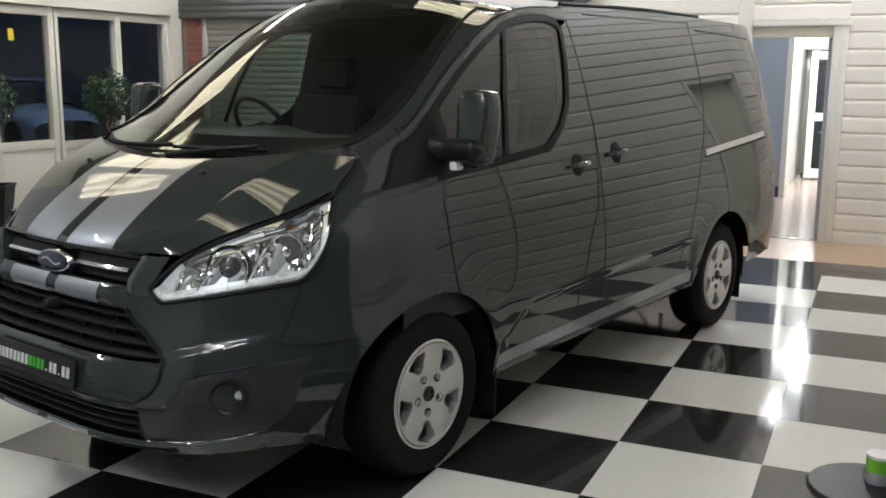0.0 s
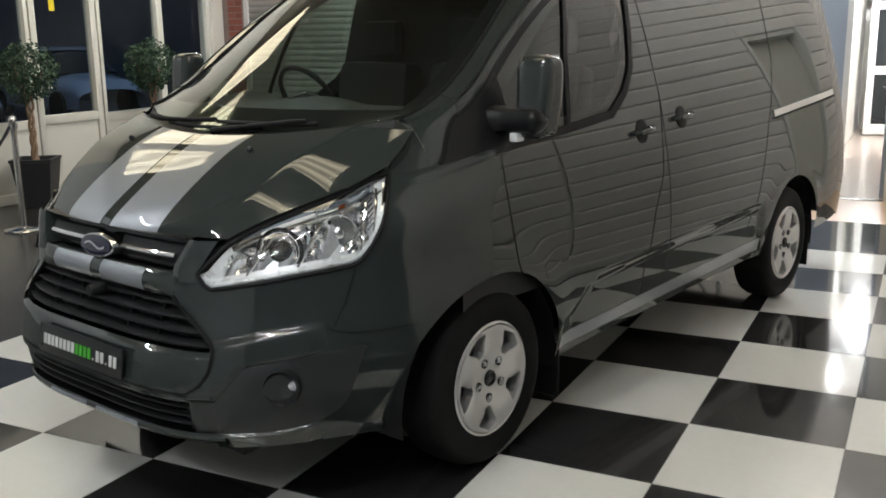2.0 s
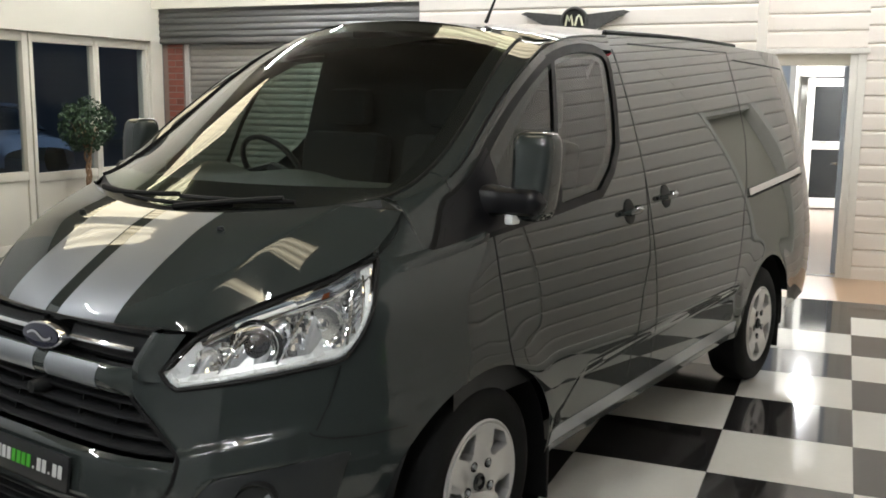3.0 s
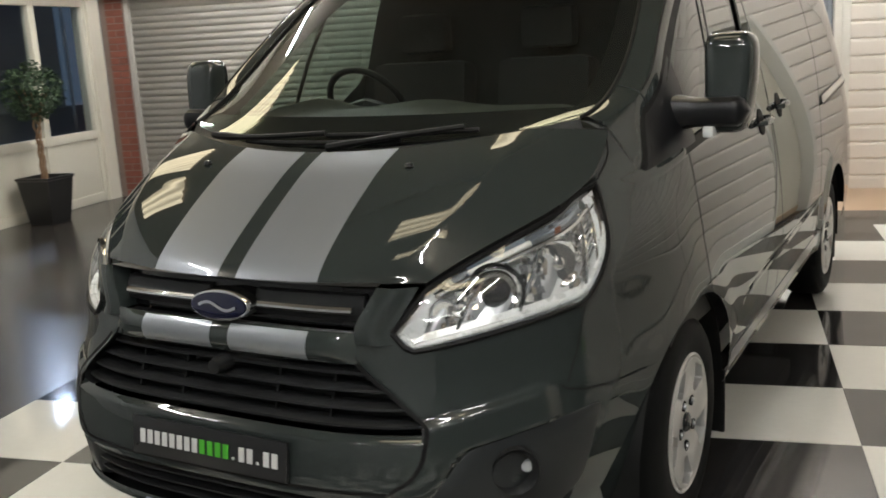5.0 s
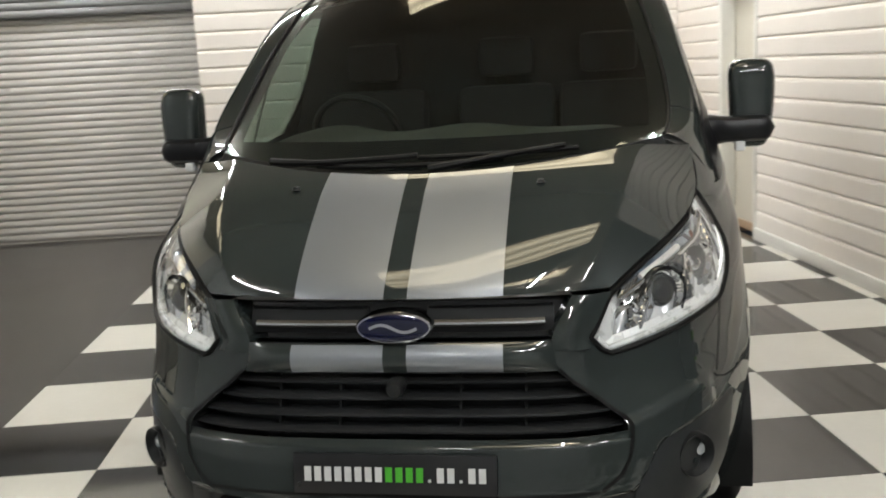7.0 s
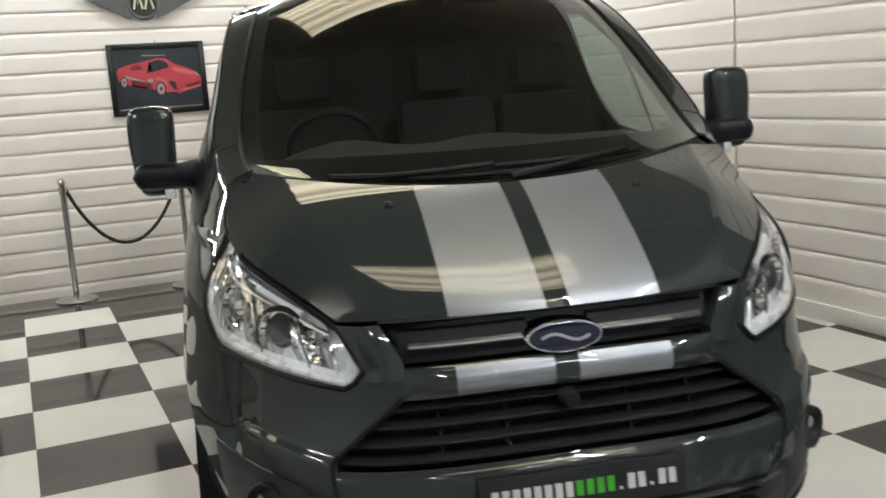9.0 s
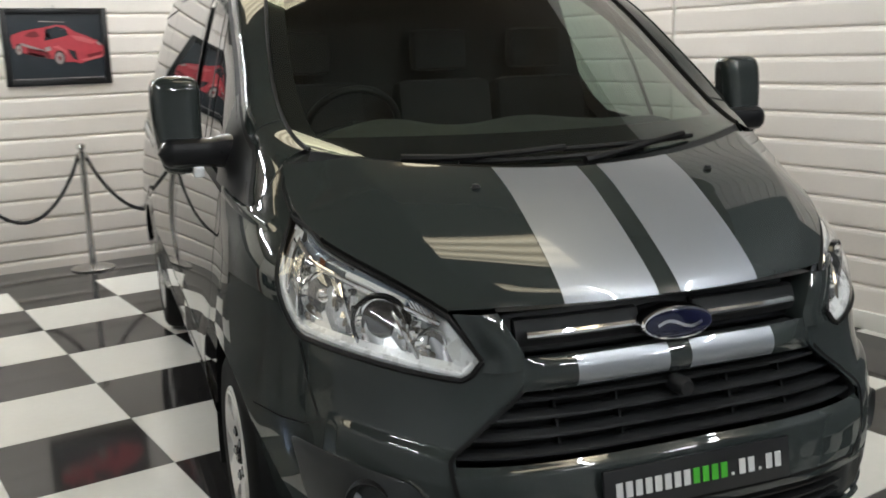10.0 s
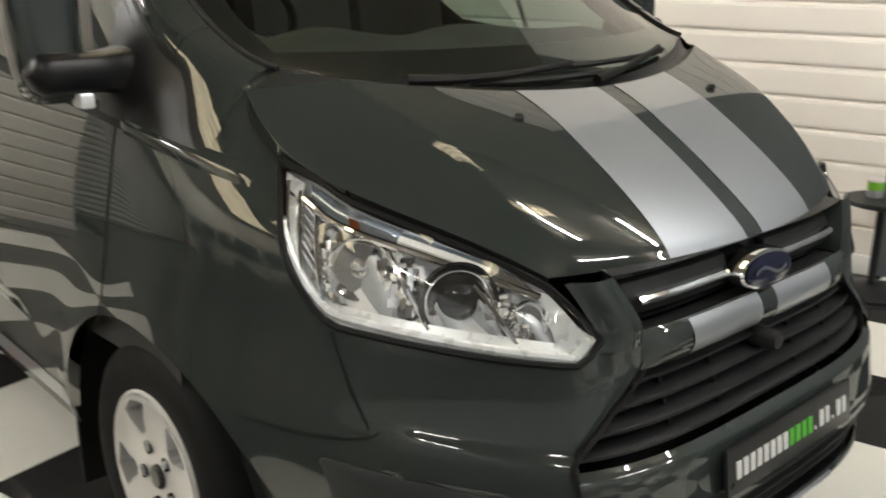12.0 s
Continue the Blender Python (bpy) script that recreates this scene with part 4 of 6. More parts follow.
def fog_eye():
    bm = lathe(bmesh.new(), [(0.001, -0.002), (0.014, 0.0), (0.022, 0.010)], "y", (0, 0, 0), 24)
    bmesh.ops.rotate(bm, cent=(0, 0, 0), matrix=Matrix.Rotation(radians(36), 3, "Z"), verts=bm.verts[:])
    bmesh.ops.translate(bm, vec=on_front(0.772, 0.510, 0.006), verts=bm.verts[:])
    return bm


both("fog_ring", fog_ring, BLACK_PLASTIC, parent=fogs)
both("fog_lens", fog_eye, DARK_CHROME, "bright round fog lamp", parent=fogs)


# headlamps: lens over a reflector bowl with projector, tubes and amber indicator
LAMP_END = -0.585


def lamp_low(s):
    """Chamfered inner corner, lower edge, then up the outer edge."""
    if s > 0.72:
        y = LAMP_END + (-0.44 - LAMP_END) * (s - 0.72) / 0.28
        return on_side(y, lamp_edge_z(y))
    if s < 0.06:
        k = s / 0.06
        x, z = 0.496 + 0.038 * k, 0.858 - 0.045 * k
        return Vector((x, front_y(x, z), z))
    k = (s - 0.06) / 0.66
    end = on_side(LAMP_END, lamp_edge_z(LAMP_END))
    x, z = 0.534 + (end.x - 0.534) * k, 0.813 + (end.z - 0.813) * k ** 1.1
    return Vector((x, front_y(x, z) + (end.y - front_y(end.x, end.z)) * k ** 4, z))


def lamp_high(s):
    y = -0.849 + (-0.365 + 0.849) * s ** 0.9
    return shoulder_foot(y, 0.012) + Vector((0, 0, -0.006))


def lamp_fn(s, t, out=0.0):
    a, b = lamp_low(s), lamp_high(s)
    p = a + (b - a) * t
    bulge = 0.030 * math.sin(math.pi * t) * math.sin(math.pi * min(max(s * 0.9 + 0.08, 0), 1))
    n = Vector((0.25 + 0.6 * s, -0.9 + 0.5 * s, 0.25)).normalized()
    return p + n * (bulge + out)


lamps = both("headlamp", lambda: sheet(lambda s, t: lamp_fn(s, t, -0.055 * math.sin(math.pi * min(max(t, 0.0), 1)) ** 0.5), spread(0, 1, 30), spread(0, 1, 16)), REFLECTOR, "large clear headlamp with chrome reflector")
for ob in both("lamp_glass", lambda: sheet(lambda s, t: lamp_fn(s, t, 0.004), spread(0, 1, 36), spread(0, 1, 20)), LENS, "clear lens", parent=lamps):
    ob.visible_shadow = False
lamp_loop = [(s, 0.0) for s in spread(0, 1, 24)] + [(1.0, t) for t in spread(0, 1, 8)][1:] + [(s, 1.0) for s in spread(1, 0, 24)][1:] + [(0.0, t) for t in spread(1, 0, 8)][1:]
both("lamp_rim", lambda: tube(bmesh.new(), [lamp_fn(s, t, 0.002) for s, t in lamp_loop], 0.007, 6), SEAL, parent=lamps)
low_line = [(s, 0.075) for s in spread(0.02, 0.98, 24)]
both("light_guide", lambda: tube(bmesh.new(), [lamp_fn(s, t, -0.012) for s, t in low_line], 0.009, 8), LAMP_GREY, "pale grey light guide", parent=lamps)
both("chin", lambda: sheet(lambda s, t: lamp_fn(s, 0.06 + (0.17 - 0.10 * s) * t, -0.014 - 0.014 * t), spread(0.01, 0.74, 24), spread(0, 1, 3)), LAMP_GREY, "pale grey lower bezel", parent=lamps)
both("inner_tip", lambda: sheet(lambda s, t: lamp_fn(0.015 + 0.07 * s * (1 - 0.4 * t), 0.08 + 0.74 * t, -0.012 - 0.016 * s), spread(0, 1, 6), spread(0, 1, 8)), LAMP_GREY, "pale grey inner bezel", parent=lamps)
for s0 in (0.955, 0.885, 0.80):
    both("chrome_line", lambda: tube(bmesh.new(), [lamp_fn(s0 - 0.05 * (1 - t) ** 2, t, -0.012) for t in spread(0.10, 0.80, 10)], 0.0042, 6), CHROME, parent=lamps)
both("brow", lambda: sheet(lambda s, t: lamp_fn(s, 0.75 + 0.03 * s + (0.20 - 0.05 * s) * t, -0.014 + 0.008 * t - 0.010 * math.sin(math.pi * t)), spread(0.05, 0.84, 28), spread(0, 1, 6)), BROW, "blue-grey mirrored brow with indicator", parent=lamps)
both("outer_plate", lambda: sheet(lambda s, t: lamp_fn(0.875 + 0.085 * s, 0.14 + 0.50 * t, -0.022 + 0.006 * s), spread(0, 1, 6), spread(0, 1, 8)), LAMP_GREY, "pale outer plate", parent=lamps)
both("tip_plate", lambda: sheet(lambda s, t: lamp_fn(0.87 + 0.10 * s, 0.70 + 0.20 * t, -0.014 + 0.004 * t), spread(0, 1, 6), spread(0, 1, 6)), LAMP_GREY, "pale plate in the lamp's tip", parent=lamps)
both("chrome_trim", lambda: tube(bmesh.new(), [lamp_fn(s, 0.74 + 0.03 * s, -0.008) for s in spread(0.05, 0.86, 20)], 0.0075, 8), CHROME, parent=lamps)
both("indicator", lambda: sheet(lambda s, t: lamp_fn(s, 0.79 + 0.07 * t, -0.008), spread(0.60, 0.64, 4), [0, 1]), AMBER, "amber indicator bulb", parent=lamps)


both("brow_strip", lambda: tube(bmesh.new(), [lamp_fn(s, 0.83, -0.012) for s in spread(0.17, 0.46, 10)], 0.009, 6), LAMP_BODY, parent=lamps)
for s0 in spread(0.05, 0.14, 5):
    both("brow_rib", lambda: tube(bmesh.new(), [lamp_fn(s0, 0.75, -0.012), lamp_fn(s0 + 0.012, 0.90, -0.010)], 0.003, 5), CHROME, parent=lamps)


def facets(s0, s1):
    """Small tilted mirror plates of the reflector, one row behind another."""
    rnd = random.Random(int(s0 * 100))
    bm = bmesh.new()
    for s in spread(s0, s1, 7):
        for t in spread(0.22, 0.64, 5):
            c = lamp_fn(s, t, -0.034)
            n = Vector((0.3 + 0.5 * s + rnd.uniform(-0.4, 0.4), -0.8 + rnd.uniform(-0.3, 0.3), 0.25 + rnd.uniform(-0.5, 0.5))).normalized()
            a = n.cross(Vector((0, 0, 1))).normalized() * rnd.uniform(0.006, 0.010)
            b = n.cross(a).normalized() * rnd.uniform(0.010, 0.016)
            bm.faces.new([bm.verts.new(c + p) for p in (a + b, b - a, -a - b, a - b)])
    return bm


both("facet_row", lambda: facets(0.46, 0.57), CHROME, "faceted mirror reflector", parent=lamps)
both("facet_row", lambda: facets(0.17, 0.27), CHROME, "faceted mirror reflector", parent=lamps)
both("facet_row", lambda: facets(0.70, 0.80), CHROME, "faceted mirror reflector", parent=lamps)


def bowl(s, t, r, depth, ring):
    bm = lathe(bmesh.new(), [(r * 0.35, depth), (r * 0.75, depth * 0.6), (r, 0.0), (r * 1.08, -0.002), (r * 1.1, 0.01)] if ring else [(0.001, -r * 0.35), (r * 0.5, -r * 0.28), (r * 0.85, 0.0), (r, depth)], "y", (0, 0, 0), 28)
    bmesh.ops.rotate(bm, cent=(0, 0, 0), matrix=Matrix.Rotation(radians(24 + 30 * s), 3, "Z"), verts=bm.verts[:])
    bmesh.ops.translate(bm, vec=lamp_fn(s, t, -0.030), verts=bm.verts[:])
    return bm


both("projector_ring", lambda: bowl(0.36, 0.42, 0.060, 0.03, True), CHROME, "chrome projector ring", parent=lamps)
both("projector_lens", lambda: bowl(0.36, 0.42, 0.040, 0.01, False), GLOSS_BLACK, "dark glass projector lens", parent=lamps)
both("main_beam", lambda: bowl(0.64, 0.47, 0.058, 0.03, True), CHROME, "chrome main beam bowl", parent=lamps)
both("main_bulb", lambda: bowl(0.64, 0.47, 0.020, 0.01, False), CHROME, parent=lamps)
both("side_bowl", lambda: bowl(0.14, 0.40, 0.036, 0.02, True), CHROME, parent=lamps)
for s0 in (0.24, 0.50, 0.77):
    both("divider", lambda: tube(bmesh.new(), [lamp_fn(s0 + 0.03 * t, 0.12 + 0.62 * t, -0.028) for t in spread(0, 1, 6)], 0.006, 6), CHROME, parent=lamps)


for s0 in spread(0.82, 0.90, 1):
    for t0 in spread(0.25, 0.75, 6):
        both("lamp_rib", lambda: tube(bmesh.new(), [lamp_fn(s0 - 0.03, t0, -0.026), lamp_fn(s0 + 0.035, t0 + 0.03, -0.022)], 0.0035, 6), CHROME, parent=lamps)
both("bezel", lambda: sheet(lambda s, t: lamp_fn(s, 0.16 + 0.50 * t, -0.042 - 0.010 * math.sin(s * 40)), spread(0.05, 0.82, 60), spread(0, 1, 6)), DARK_CHROME, "ribbed smoked bezel", parent=lamps)
both("dark_ring", lambda: bowl(0.36, 0.42, 0.070, 0.02, True), GLOSS_BLACK, parent=lamps)


# side glass, seals, mirror triangle
def glass_fn(y, t):
    lo, hi = belt_z(y), window_top(y)
    if y > 0.90:
        for k in range(40):
            if window_rear(k / 40)[0] >= y:
                lo = max(lo, window_rear(k / 40)[1])
                break
    return on_side(y, lo + (hi - lo) * t, -0.006)


TRIANGLE = material("satin_black_panel", (0.007, 0.007, 0.008), 0.30, 0, 0.15, 8, 0.05, 500)
TRIANGLE.node_tree.nodes["Principled BSDF"].inputs["Specular IOR Level"].default_value = 0.25
side_windows = both("door_glass", lambda: sheet(glass_fn, spread(0.16, 1.23, 40), spread(0, 1, 14)), SIDE_GLASS, "tinted door window in a black surround")
for ob in side_windows:
    ob.visible_shadow = False
both("mirror_triangle", lambda: sheet(lambda y, t: on_side(y, belt_z(y) + (window_top(y) - belt_z(y)) * t, 0.003), spread(-0.205, 0.17, 14), spread(0, 1, 8), thick=0.006), TRIANGLE, "black triangular panel ahead of the door glass")
frame_line = [(y, belt_z(y)) for y in spread(-0.2, 0.90, 20)] + [tuple(window_rear(t)) for t in spread(0.02, 0.93, 16)] + [(1.232, 1.79), (1.20, 1.818)] + [(y, window_top(y)) for y in spread(1.13, -0.2, 36)]
both("window_seal", lambda: ribbon(frame_line, 0.034, out=0.003), SEAL, "black window surround", parent=side_windows)
both("glass_divider", lambda: ribbon(along([(0.555, 1.225), (0.63, 1.50), (0.745, 1.775)], 6), 0.028, out=0.003), SEAL, parent=side_windows)

both("window_reveal", lambda: ribbon(frame_line, 0.085, out=-0.024), DARK_PLASTIC, "dark inner window trim")

# door joints, handles, rail, stripe and sill
for line in ([(0.085, 1.185), (0.087, 1.06), (0.100, 0.90), (0.117, 0.77), (0.135, 0.72)], [(1.315, 1.84), (1.345, 1.30), (1.29, 0.95)], [(1.29, 0.95), (1.20, 0.80), (1.13, 0.58), (1.10, 0.36)], [(2.79, 1.89), (2.772, 1.82), (2.735, 1.42), (2.64, 1.20), (2.554, 1.066), (2.395, 0.72), (2.267, 0.505)], [(1.50, 1.87), (2.79, 1.885)], [(1.345, 1.30), (1.345, 0.42)]):
    both("door_joint", lambda: ribbon(along(line, 8), 0.006), SEAL)
for line in ([(-0.585, 0.862), (-0.628, 0.758), (-0.673, 0.687)], [(-0.692, 0.684), (-0.683, 0.674), (-0.633, 0.658), (-0.538, 0.649), (-0.395, 0.649)]):
    both("bumper_joint", lambda: ribbon(along(line, 6), 0.0045, out=0.002), SEAL)


def handle(y, z):
    def build():
        bm = bmesh.new()
        pts = [on_side(y + dy, z + dz, o) for dy, dz, o in ((-0.085, -0.004, 0.006), (-0.06, 0.0, 0.028), (0.0, 0.004, 0.034), (0.05, 0.006, 0.030), (0.085, 0.008, 0.012), (0.10, 0.009, 0.002))]
        return tube(bm, pts, [0.008, 0.013, 0.014, 0.014, 0.014, 0.010], 10)
    cups = both("handle_cup", lambda: patch([(y + 0.052 * math.cos(a) - 0.005, z + 0.052 * math.sin(a)) for a in [2 * math.pi * k / 24 for k in range(24)]], on_side, (1.0, 0.9, 0.5), (0.003, 0.004, 0.004)), SEAL, "dark round handle recess")
    both("handle", build, PAINT, "grey door handle", parent=cups)


handle(1.136, 1.158)
handle(1.53, 1.192)
both("slide_rail", lambda: ribbon(along([(2.64, 1.128), (3.68, 1.195)], 10), 0.036, out=0.008), ALLOY, "pale sliding door rail")
both("slide_rail_slot", lambda: ribbon(along([(2.64, 1.102), (3.70, 1.168)], 10), 0.008, out=0.010), SEAL)
both("stripe", lambda: sheet(lambda y, t: on_side(y, sill_z(y) + 0.036 + (0.058 + 0.008 * y / 2.4) * t, 0.002), spread(0.44, 2.45, 50), spread(0, 1, 4)), SILVER, "silver sill stripe")
both("sill", lambda: sheet(lambda y, t: on_side(y, sill_z(y) - 0.02 + 0.05 * t, 0.001 - 0.03 * (1 - t)), spread(0.43, 2.50, 40), spread(0, 1, 3)), BLACK_PLASTIC, "black sill")
both("panel_crease", lambda: ribbon(along([(2.86, 1.845), (3.80, 1.82)], 8) + along([(3.80, 1.82), (3.86, 1.60), (3.80, 1.42)], 8)[1:], 0.008, out=0.0015), SEAL)
both("mud_flap", lambda: box(bmesh.new(), (0.72, 0.44, 0.13), (0.96, 0.455, 0.36), 0.003), RUBBER, "black mud flap")
both("mud_flap", lambda: box(bmesh.new(), (0.72, 3.335, 0.12), (0.945, 3.35, 0.44), 0.003), RUBBER, "black mud flap")


def wing_ledge(y, t):
    """An undercut fold that runs back from the lamp under the black panel."""
    k = smooth01((y + 0.36) / 0.05) * smooth01((0.085 - y) / 0.05)
    up, out = ((0.0, -0.0005), (0.010, 0.0035), (0.018, 0.0050), (0.026, 0.0045), (0.040, -0.0005))[t]
    return on_side(y, ledge_z(y) + up, 0.0004 + out * k)


both("wing_ledge", lambda: sheet(wing_ledge, spread(-0.36, 0.082, 40), range(5)), PAINT, "folded ledge along the wing")


# mirrors
def mirror_head():
    """A tall rounded shell: flat behind, bulging ahead, wider low down."""
    bm, rings = bmesh.new(), []
    for k in range(21):
        t = math.sin(math.pi * (k / 20 - 0.5))
        h = 0.5 + 0.5 * t
        r = max((1 - abs(t) ** 8) ** 0.24, 0.03)
        x0 = 0.960 + 0.010 * (1 - h)
        x1 = 1.094 + 0.020 * math.sin(math.pi * min(1, 0.30 + 0.75 * (1 - h)))
        y0, y1 = 0.098 + 0.030 * h, 0.238
        cx, cy = (x0 + x1) / 2, y1 - (y1 - y0) * 0.42
        ring = []
        for j in range(28):
            a = 2 * math.pi * j / 28
            c, d = math.cos(a), math.sin(a)
            f = (abs(c) ** 4.2 + abs(d) ** 4.2) ** (-1 / 4.2)
            depth = (cy - y0) if d < 0 else (y1 - cy)
            ring.append(bm.verts.new((cx + c * f * (x1 - x0) / 2 * r, cy + d * f * depth * (r if d < 0 else 0.5 + 0.5 * r), 1.220 + 0.298 * h)))
        rings.append(ring)
    for a, b in zip(rings, rings[1:]):
        for j in range(28):
            bm.faces.new((a[j], a[(j + 1) % 28], b[(j + 1) % 28], b[j]))
    bm.faces.new(rings[0][::-1])
    bm.faces.new(rings[-1])
    return bm


mirrors = both("door_mirror", mirror_head, PAINT, "tall dark glossy door mirror on a black arm")


def mirror_arm():
    """A deep beam that swells out of the panel and wraps the foot of the shell."""
    bm, rings = bmesh.new(), []
    for k in range(15):
        t = k / 14
        x = 0.885 + (1.106 - 0.885) * t
        h = 0.054 - 0.010 * smooth01(t * 3) - 0.042 * max(0.0, (t - 0.82) / 0.18) ** 3
        w = 0.066 - 0.018 * smooth01(t * 3) - 0.030 * max(0.0, (t - 0.82) / 0.18) ** 2.4
        cz, cy = 1.284 + 0.004 * t, 0.122 - 0.006 * t
        ring = []
        for j in range(18):
            a = 2 * math.pi * j / 18
            c, d = math.cos(a), math.sin(a)
            f = (abs(c) ** 3 + abs(d) ** 3) ** (-1 / 3)
            ring.append(bm.verts.new((x, cy + c * f * w, cz + d * f * max(h, 0.002))))
        rings.append(ring)
    for a, b in zip(rings, rings[1:]):
        for j in range(18):
            bm.faces.new((a[j], a[(j + 1) % 18], b[(j + 1) % 18], b[j]))
    bm.faces.new(rings[0][::-1])
    bm.faces.new(rings[-1])
    return bm


both("mirror_arm", mirror_arm, TRIANGLE, "satin black mirror arm", parent=mirrors)
both("mirror_indicator", lambda: box(bmesh.new(), (0.975, 0.080, 1.212), (1.008, 0.13, 1.246), 0.008), REFLECTOR, "clear mirror indicator", parent=mirrors)
both("mirror_glass", lambda: box(bmesh.new(), (0.985, 0.234, 1.28), (1.075, 0.2395, 1.485), 0.0), CHROME, parent=mirrors)


# wipers
def on_screen(x, v, lift):
    return screen(x / scr_x(v), v, -lift)


def wiper_at(arm, blade):
    def line(pts, lift, n=10):
        (x0, v0), (x1, v1) = pts
        return [on_screen(x0 + (x1 - x0) * k / n, v0 + (v1 - v0) * k / n, lift + 0.008 * math.sin(k / n * math.pi)) for k in range(n + 1)]
    wiper = part("wiper", tube(bmesh.new(), line(arm, 0.026), [0.013] * 3 + [0.009] * 8, 8), SEAL, van, "black wiper arm resting on the screen")
    part("blade", tube(bmesh.new(), line(blade, 0.014), 0.008, 6), SEAL, wiper)


wiper_at(((-0.50, -0.03), (-0.02, 0.028)), ((-0.34, -0.008), (0.24, 0.004)))
wiper_at(((0.02, -0.02), (0.42, 0.020)), ((-0.02, 0.030), (0.46, 0.012)))


# wheels
def wheel_at(x, y, sx):
    w = new("wheel")
    w.parent = van
    w.matrix_basis = pose(x, y, 0.338, 0, 0, 0 if sx > 0 else 180)
    part("tyre", lathe(bmesh.new(), [(0.215, -0.21), (0.29, -0.215), (0.322, -0.20), (0.336, -0.17), (0.3385, -0.11), (0.336, -0.05), (0.322, -0.018), (0.300, -0.004), (0.275, 0.0), (0.240, -0.004), (0.213, -0.012)], "x", sides=64, close=True), RUBBER, w, "black tyre")
    part("rim", lathe(bmesh.new(), [(0.214, -0.19), (0.204, -0.10), (0.196, -0.035), (0.203, -0.012), (0.212, -0.004), (0.218, -0.008), (0.218, -0.19)], "x", sides=56, close=True), ALLOY, w, "silver alloy rim")
    for k in range(5):
        a0 = 2 * math.pi * k / 5 + 0.19
        def fn(u, t):
            r = 0.028 + (0.203 - 0.028) * t
            gap = 0.17 * smooth01((r - 0.105) / 0.012) + 0.14 * smooth01((r - 0.115) / 0.065)
            half = math.pi / 5 - gap * (1 - smooth01((r - 0.186) / 0.010))
            a = a0 + half * u
            d = -0.003 - 0.016 * (1 - smooth01((r - 0.04) / 0.12)) - 0.005 * abs(u) ** 4 * smooth01((r - 0.09) / 0.03) * (1 - smooth01((r - 0.186) / 0.01))
            return Vector((d, r * math.cos(a), r * math.sin(a)))
        face = sheet(fn, spread(-1, 1, 10), [0, 0.1, 0.2, 0.3, 0.4, 0.44, 0.47, 0.5, 0.53, 0.6, 0.7, 0.8, 0.88, 0.91, 0.94, 0.97, 1.0])
        made = bmesh.ops.extrude_edge_only(face, edges=[e for e in face.edges if e.is_boundary])
        bmesh.ops.translate(face, vec=(-0.045, 0, 0), verts=[g for g in made["geom"] if isinstance(g, bmesh.types.BMVert)])
        part("spoke", face, ALLOY, w)
        b = a0 + math.pi / 5
        part("nut_recess", lathe(bmesh.new(), [(0.0005, -0.006), (0.0165, -0.006), (0.0175, 0.0015), (0.0165, 0.002), (0.0150, -0.004)], "x", (-0.0125, 0.074 * math.cos(b), 0.074 * math.sin(b)), 20), SEAL, w)
        part("wheel_nut", lathe(bmesh.new(), [(0.0005, 0.006), (0.009, 0.005), (0.0115, -0.02)], "x", (-0.011, 0.074 * math.cos(b), 0.074 * math.sin(b)), 6), DARK_CHROME, w)
    part("hub_cap", lathe(bmesh.new(), [(0.001, -0.004), (0.024, -0.006), (0.031, -0.012), (0.034, -0.04)], "x", sides=24), GLOSS_BLACK, w, "dark hub cap")
    part("brake_disc", lathe(bmesh.new(), [(0.001, -0.11), (0.16, -0.11), (0.16, -0.13)], "x", sides=32), EMBLEM_DARK, w)
    part("drum_back", lathe(bmesh.new(), [(0.001, -0.15), (0.205, -0.15), (0.205, -0.17)], "x", sides=32), SEAL, w)


for sx in (1, -1):
    for wy in AXLES:
        wheel_at(sx * 0.962, wy, sx)
for c in AXLES:
    both("arch_liner", lambda: sheet(lambda a, d: Vector((0.955 - d * 0.40, c + math.cos(a) * (ARCH + (0.074 if c == 0.0 and math.cos(a) < 0 else 0.004)), 0.325 + math.sin(a) * (ARCH + 0.002))), spread(-0.15, math.pi + 0.15, 28), [0, 1]), SEAL, "black wheel arch liner")
    part("axle_box", box(bmesh.new(), (-0.60, c - 0.40, 0.24), (0.60, c + 0.40, 0.70)), SEAL, van)
part("underbody", box(bmesh.new(), (-0.84, 0.44, 0.27), (0.84, 2.48, 0.36)), BLACK_PLASTIC, van)
part("underbody", box(bmesh.new(), (-0.60, -0.88, 0.25), (0.60, -0.42, 0.40)), BLACK_PLASTIC, van)

# cabin
INNER_TRIM = material("grey_cab_trim", (0.20, 0.20, 0.19), 0.8, 0, 0.1, 20, 0.3, 300)
part("cab_floor", box(bmesh.new(), (-0.80, -0.40, 0.55), (0.80, 1.32, 0.60)), DARK_PLASTIC, van)
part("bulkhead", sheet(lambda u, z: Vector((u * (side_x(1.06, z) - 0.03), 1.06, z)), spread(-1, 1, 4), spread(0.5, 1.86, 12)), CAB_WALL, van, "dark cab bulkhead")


def dash(u, t):
    y = -0.40 + 0.74 * t + 0.20 * u * u * (1 - t)
    hump = 0.050 * math.exp(-((u + 0.54) / 0.22) ** 2) * smooth01((t - 0.35) / 0.3) - 0.05 * smooth01((abs(u) - 0.72) / 0.28) + 0.042 * math.exp(-((u - 0.10) / 0.26) ** 2) * smooth01((t - 0.3) / 0.4)
    z = 1.220 + 0.108 * math.sin(math.pi * min(t * 1.1, 1)) + hump - 0.45 * smooth01((t - 0.78) / 0.22)
    return Vector((0.74 * u, y, z))


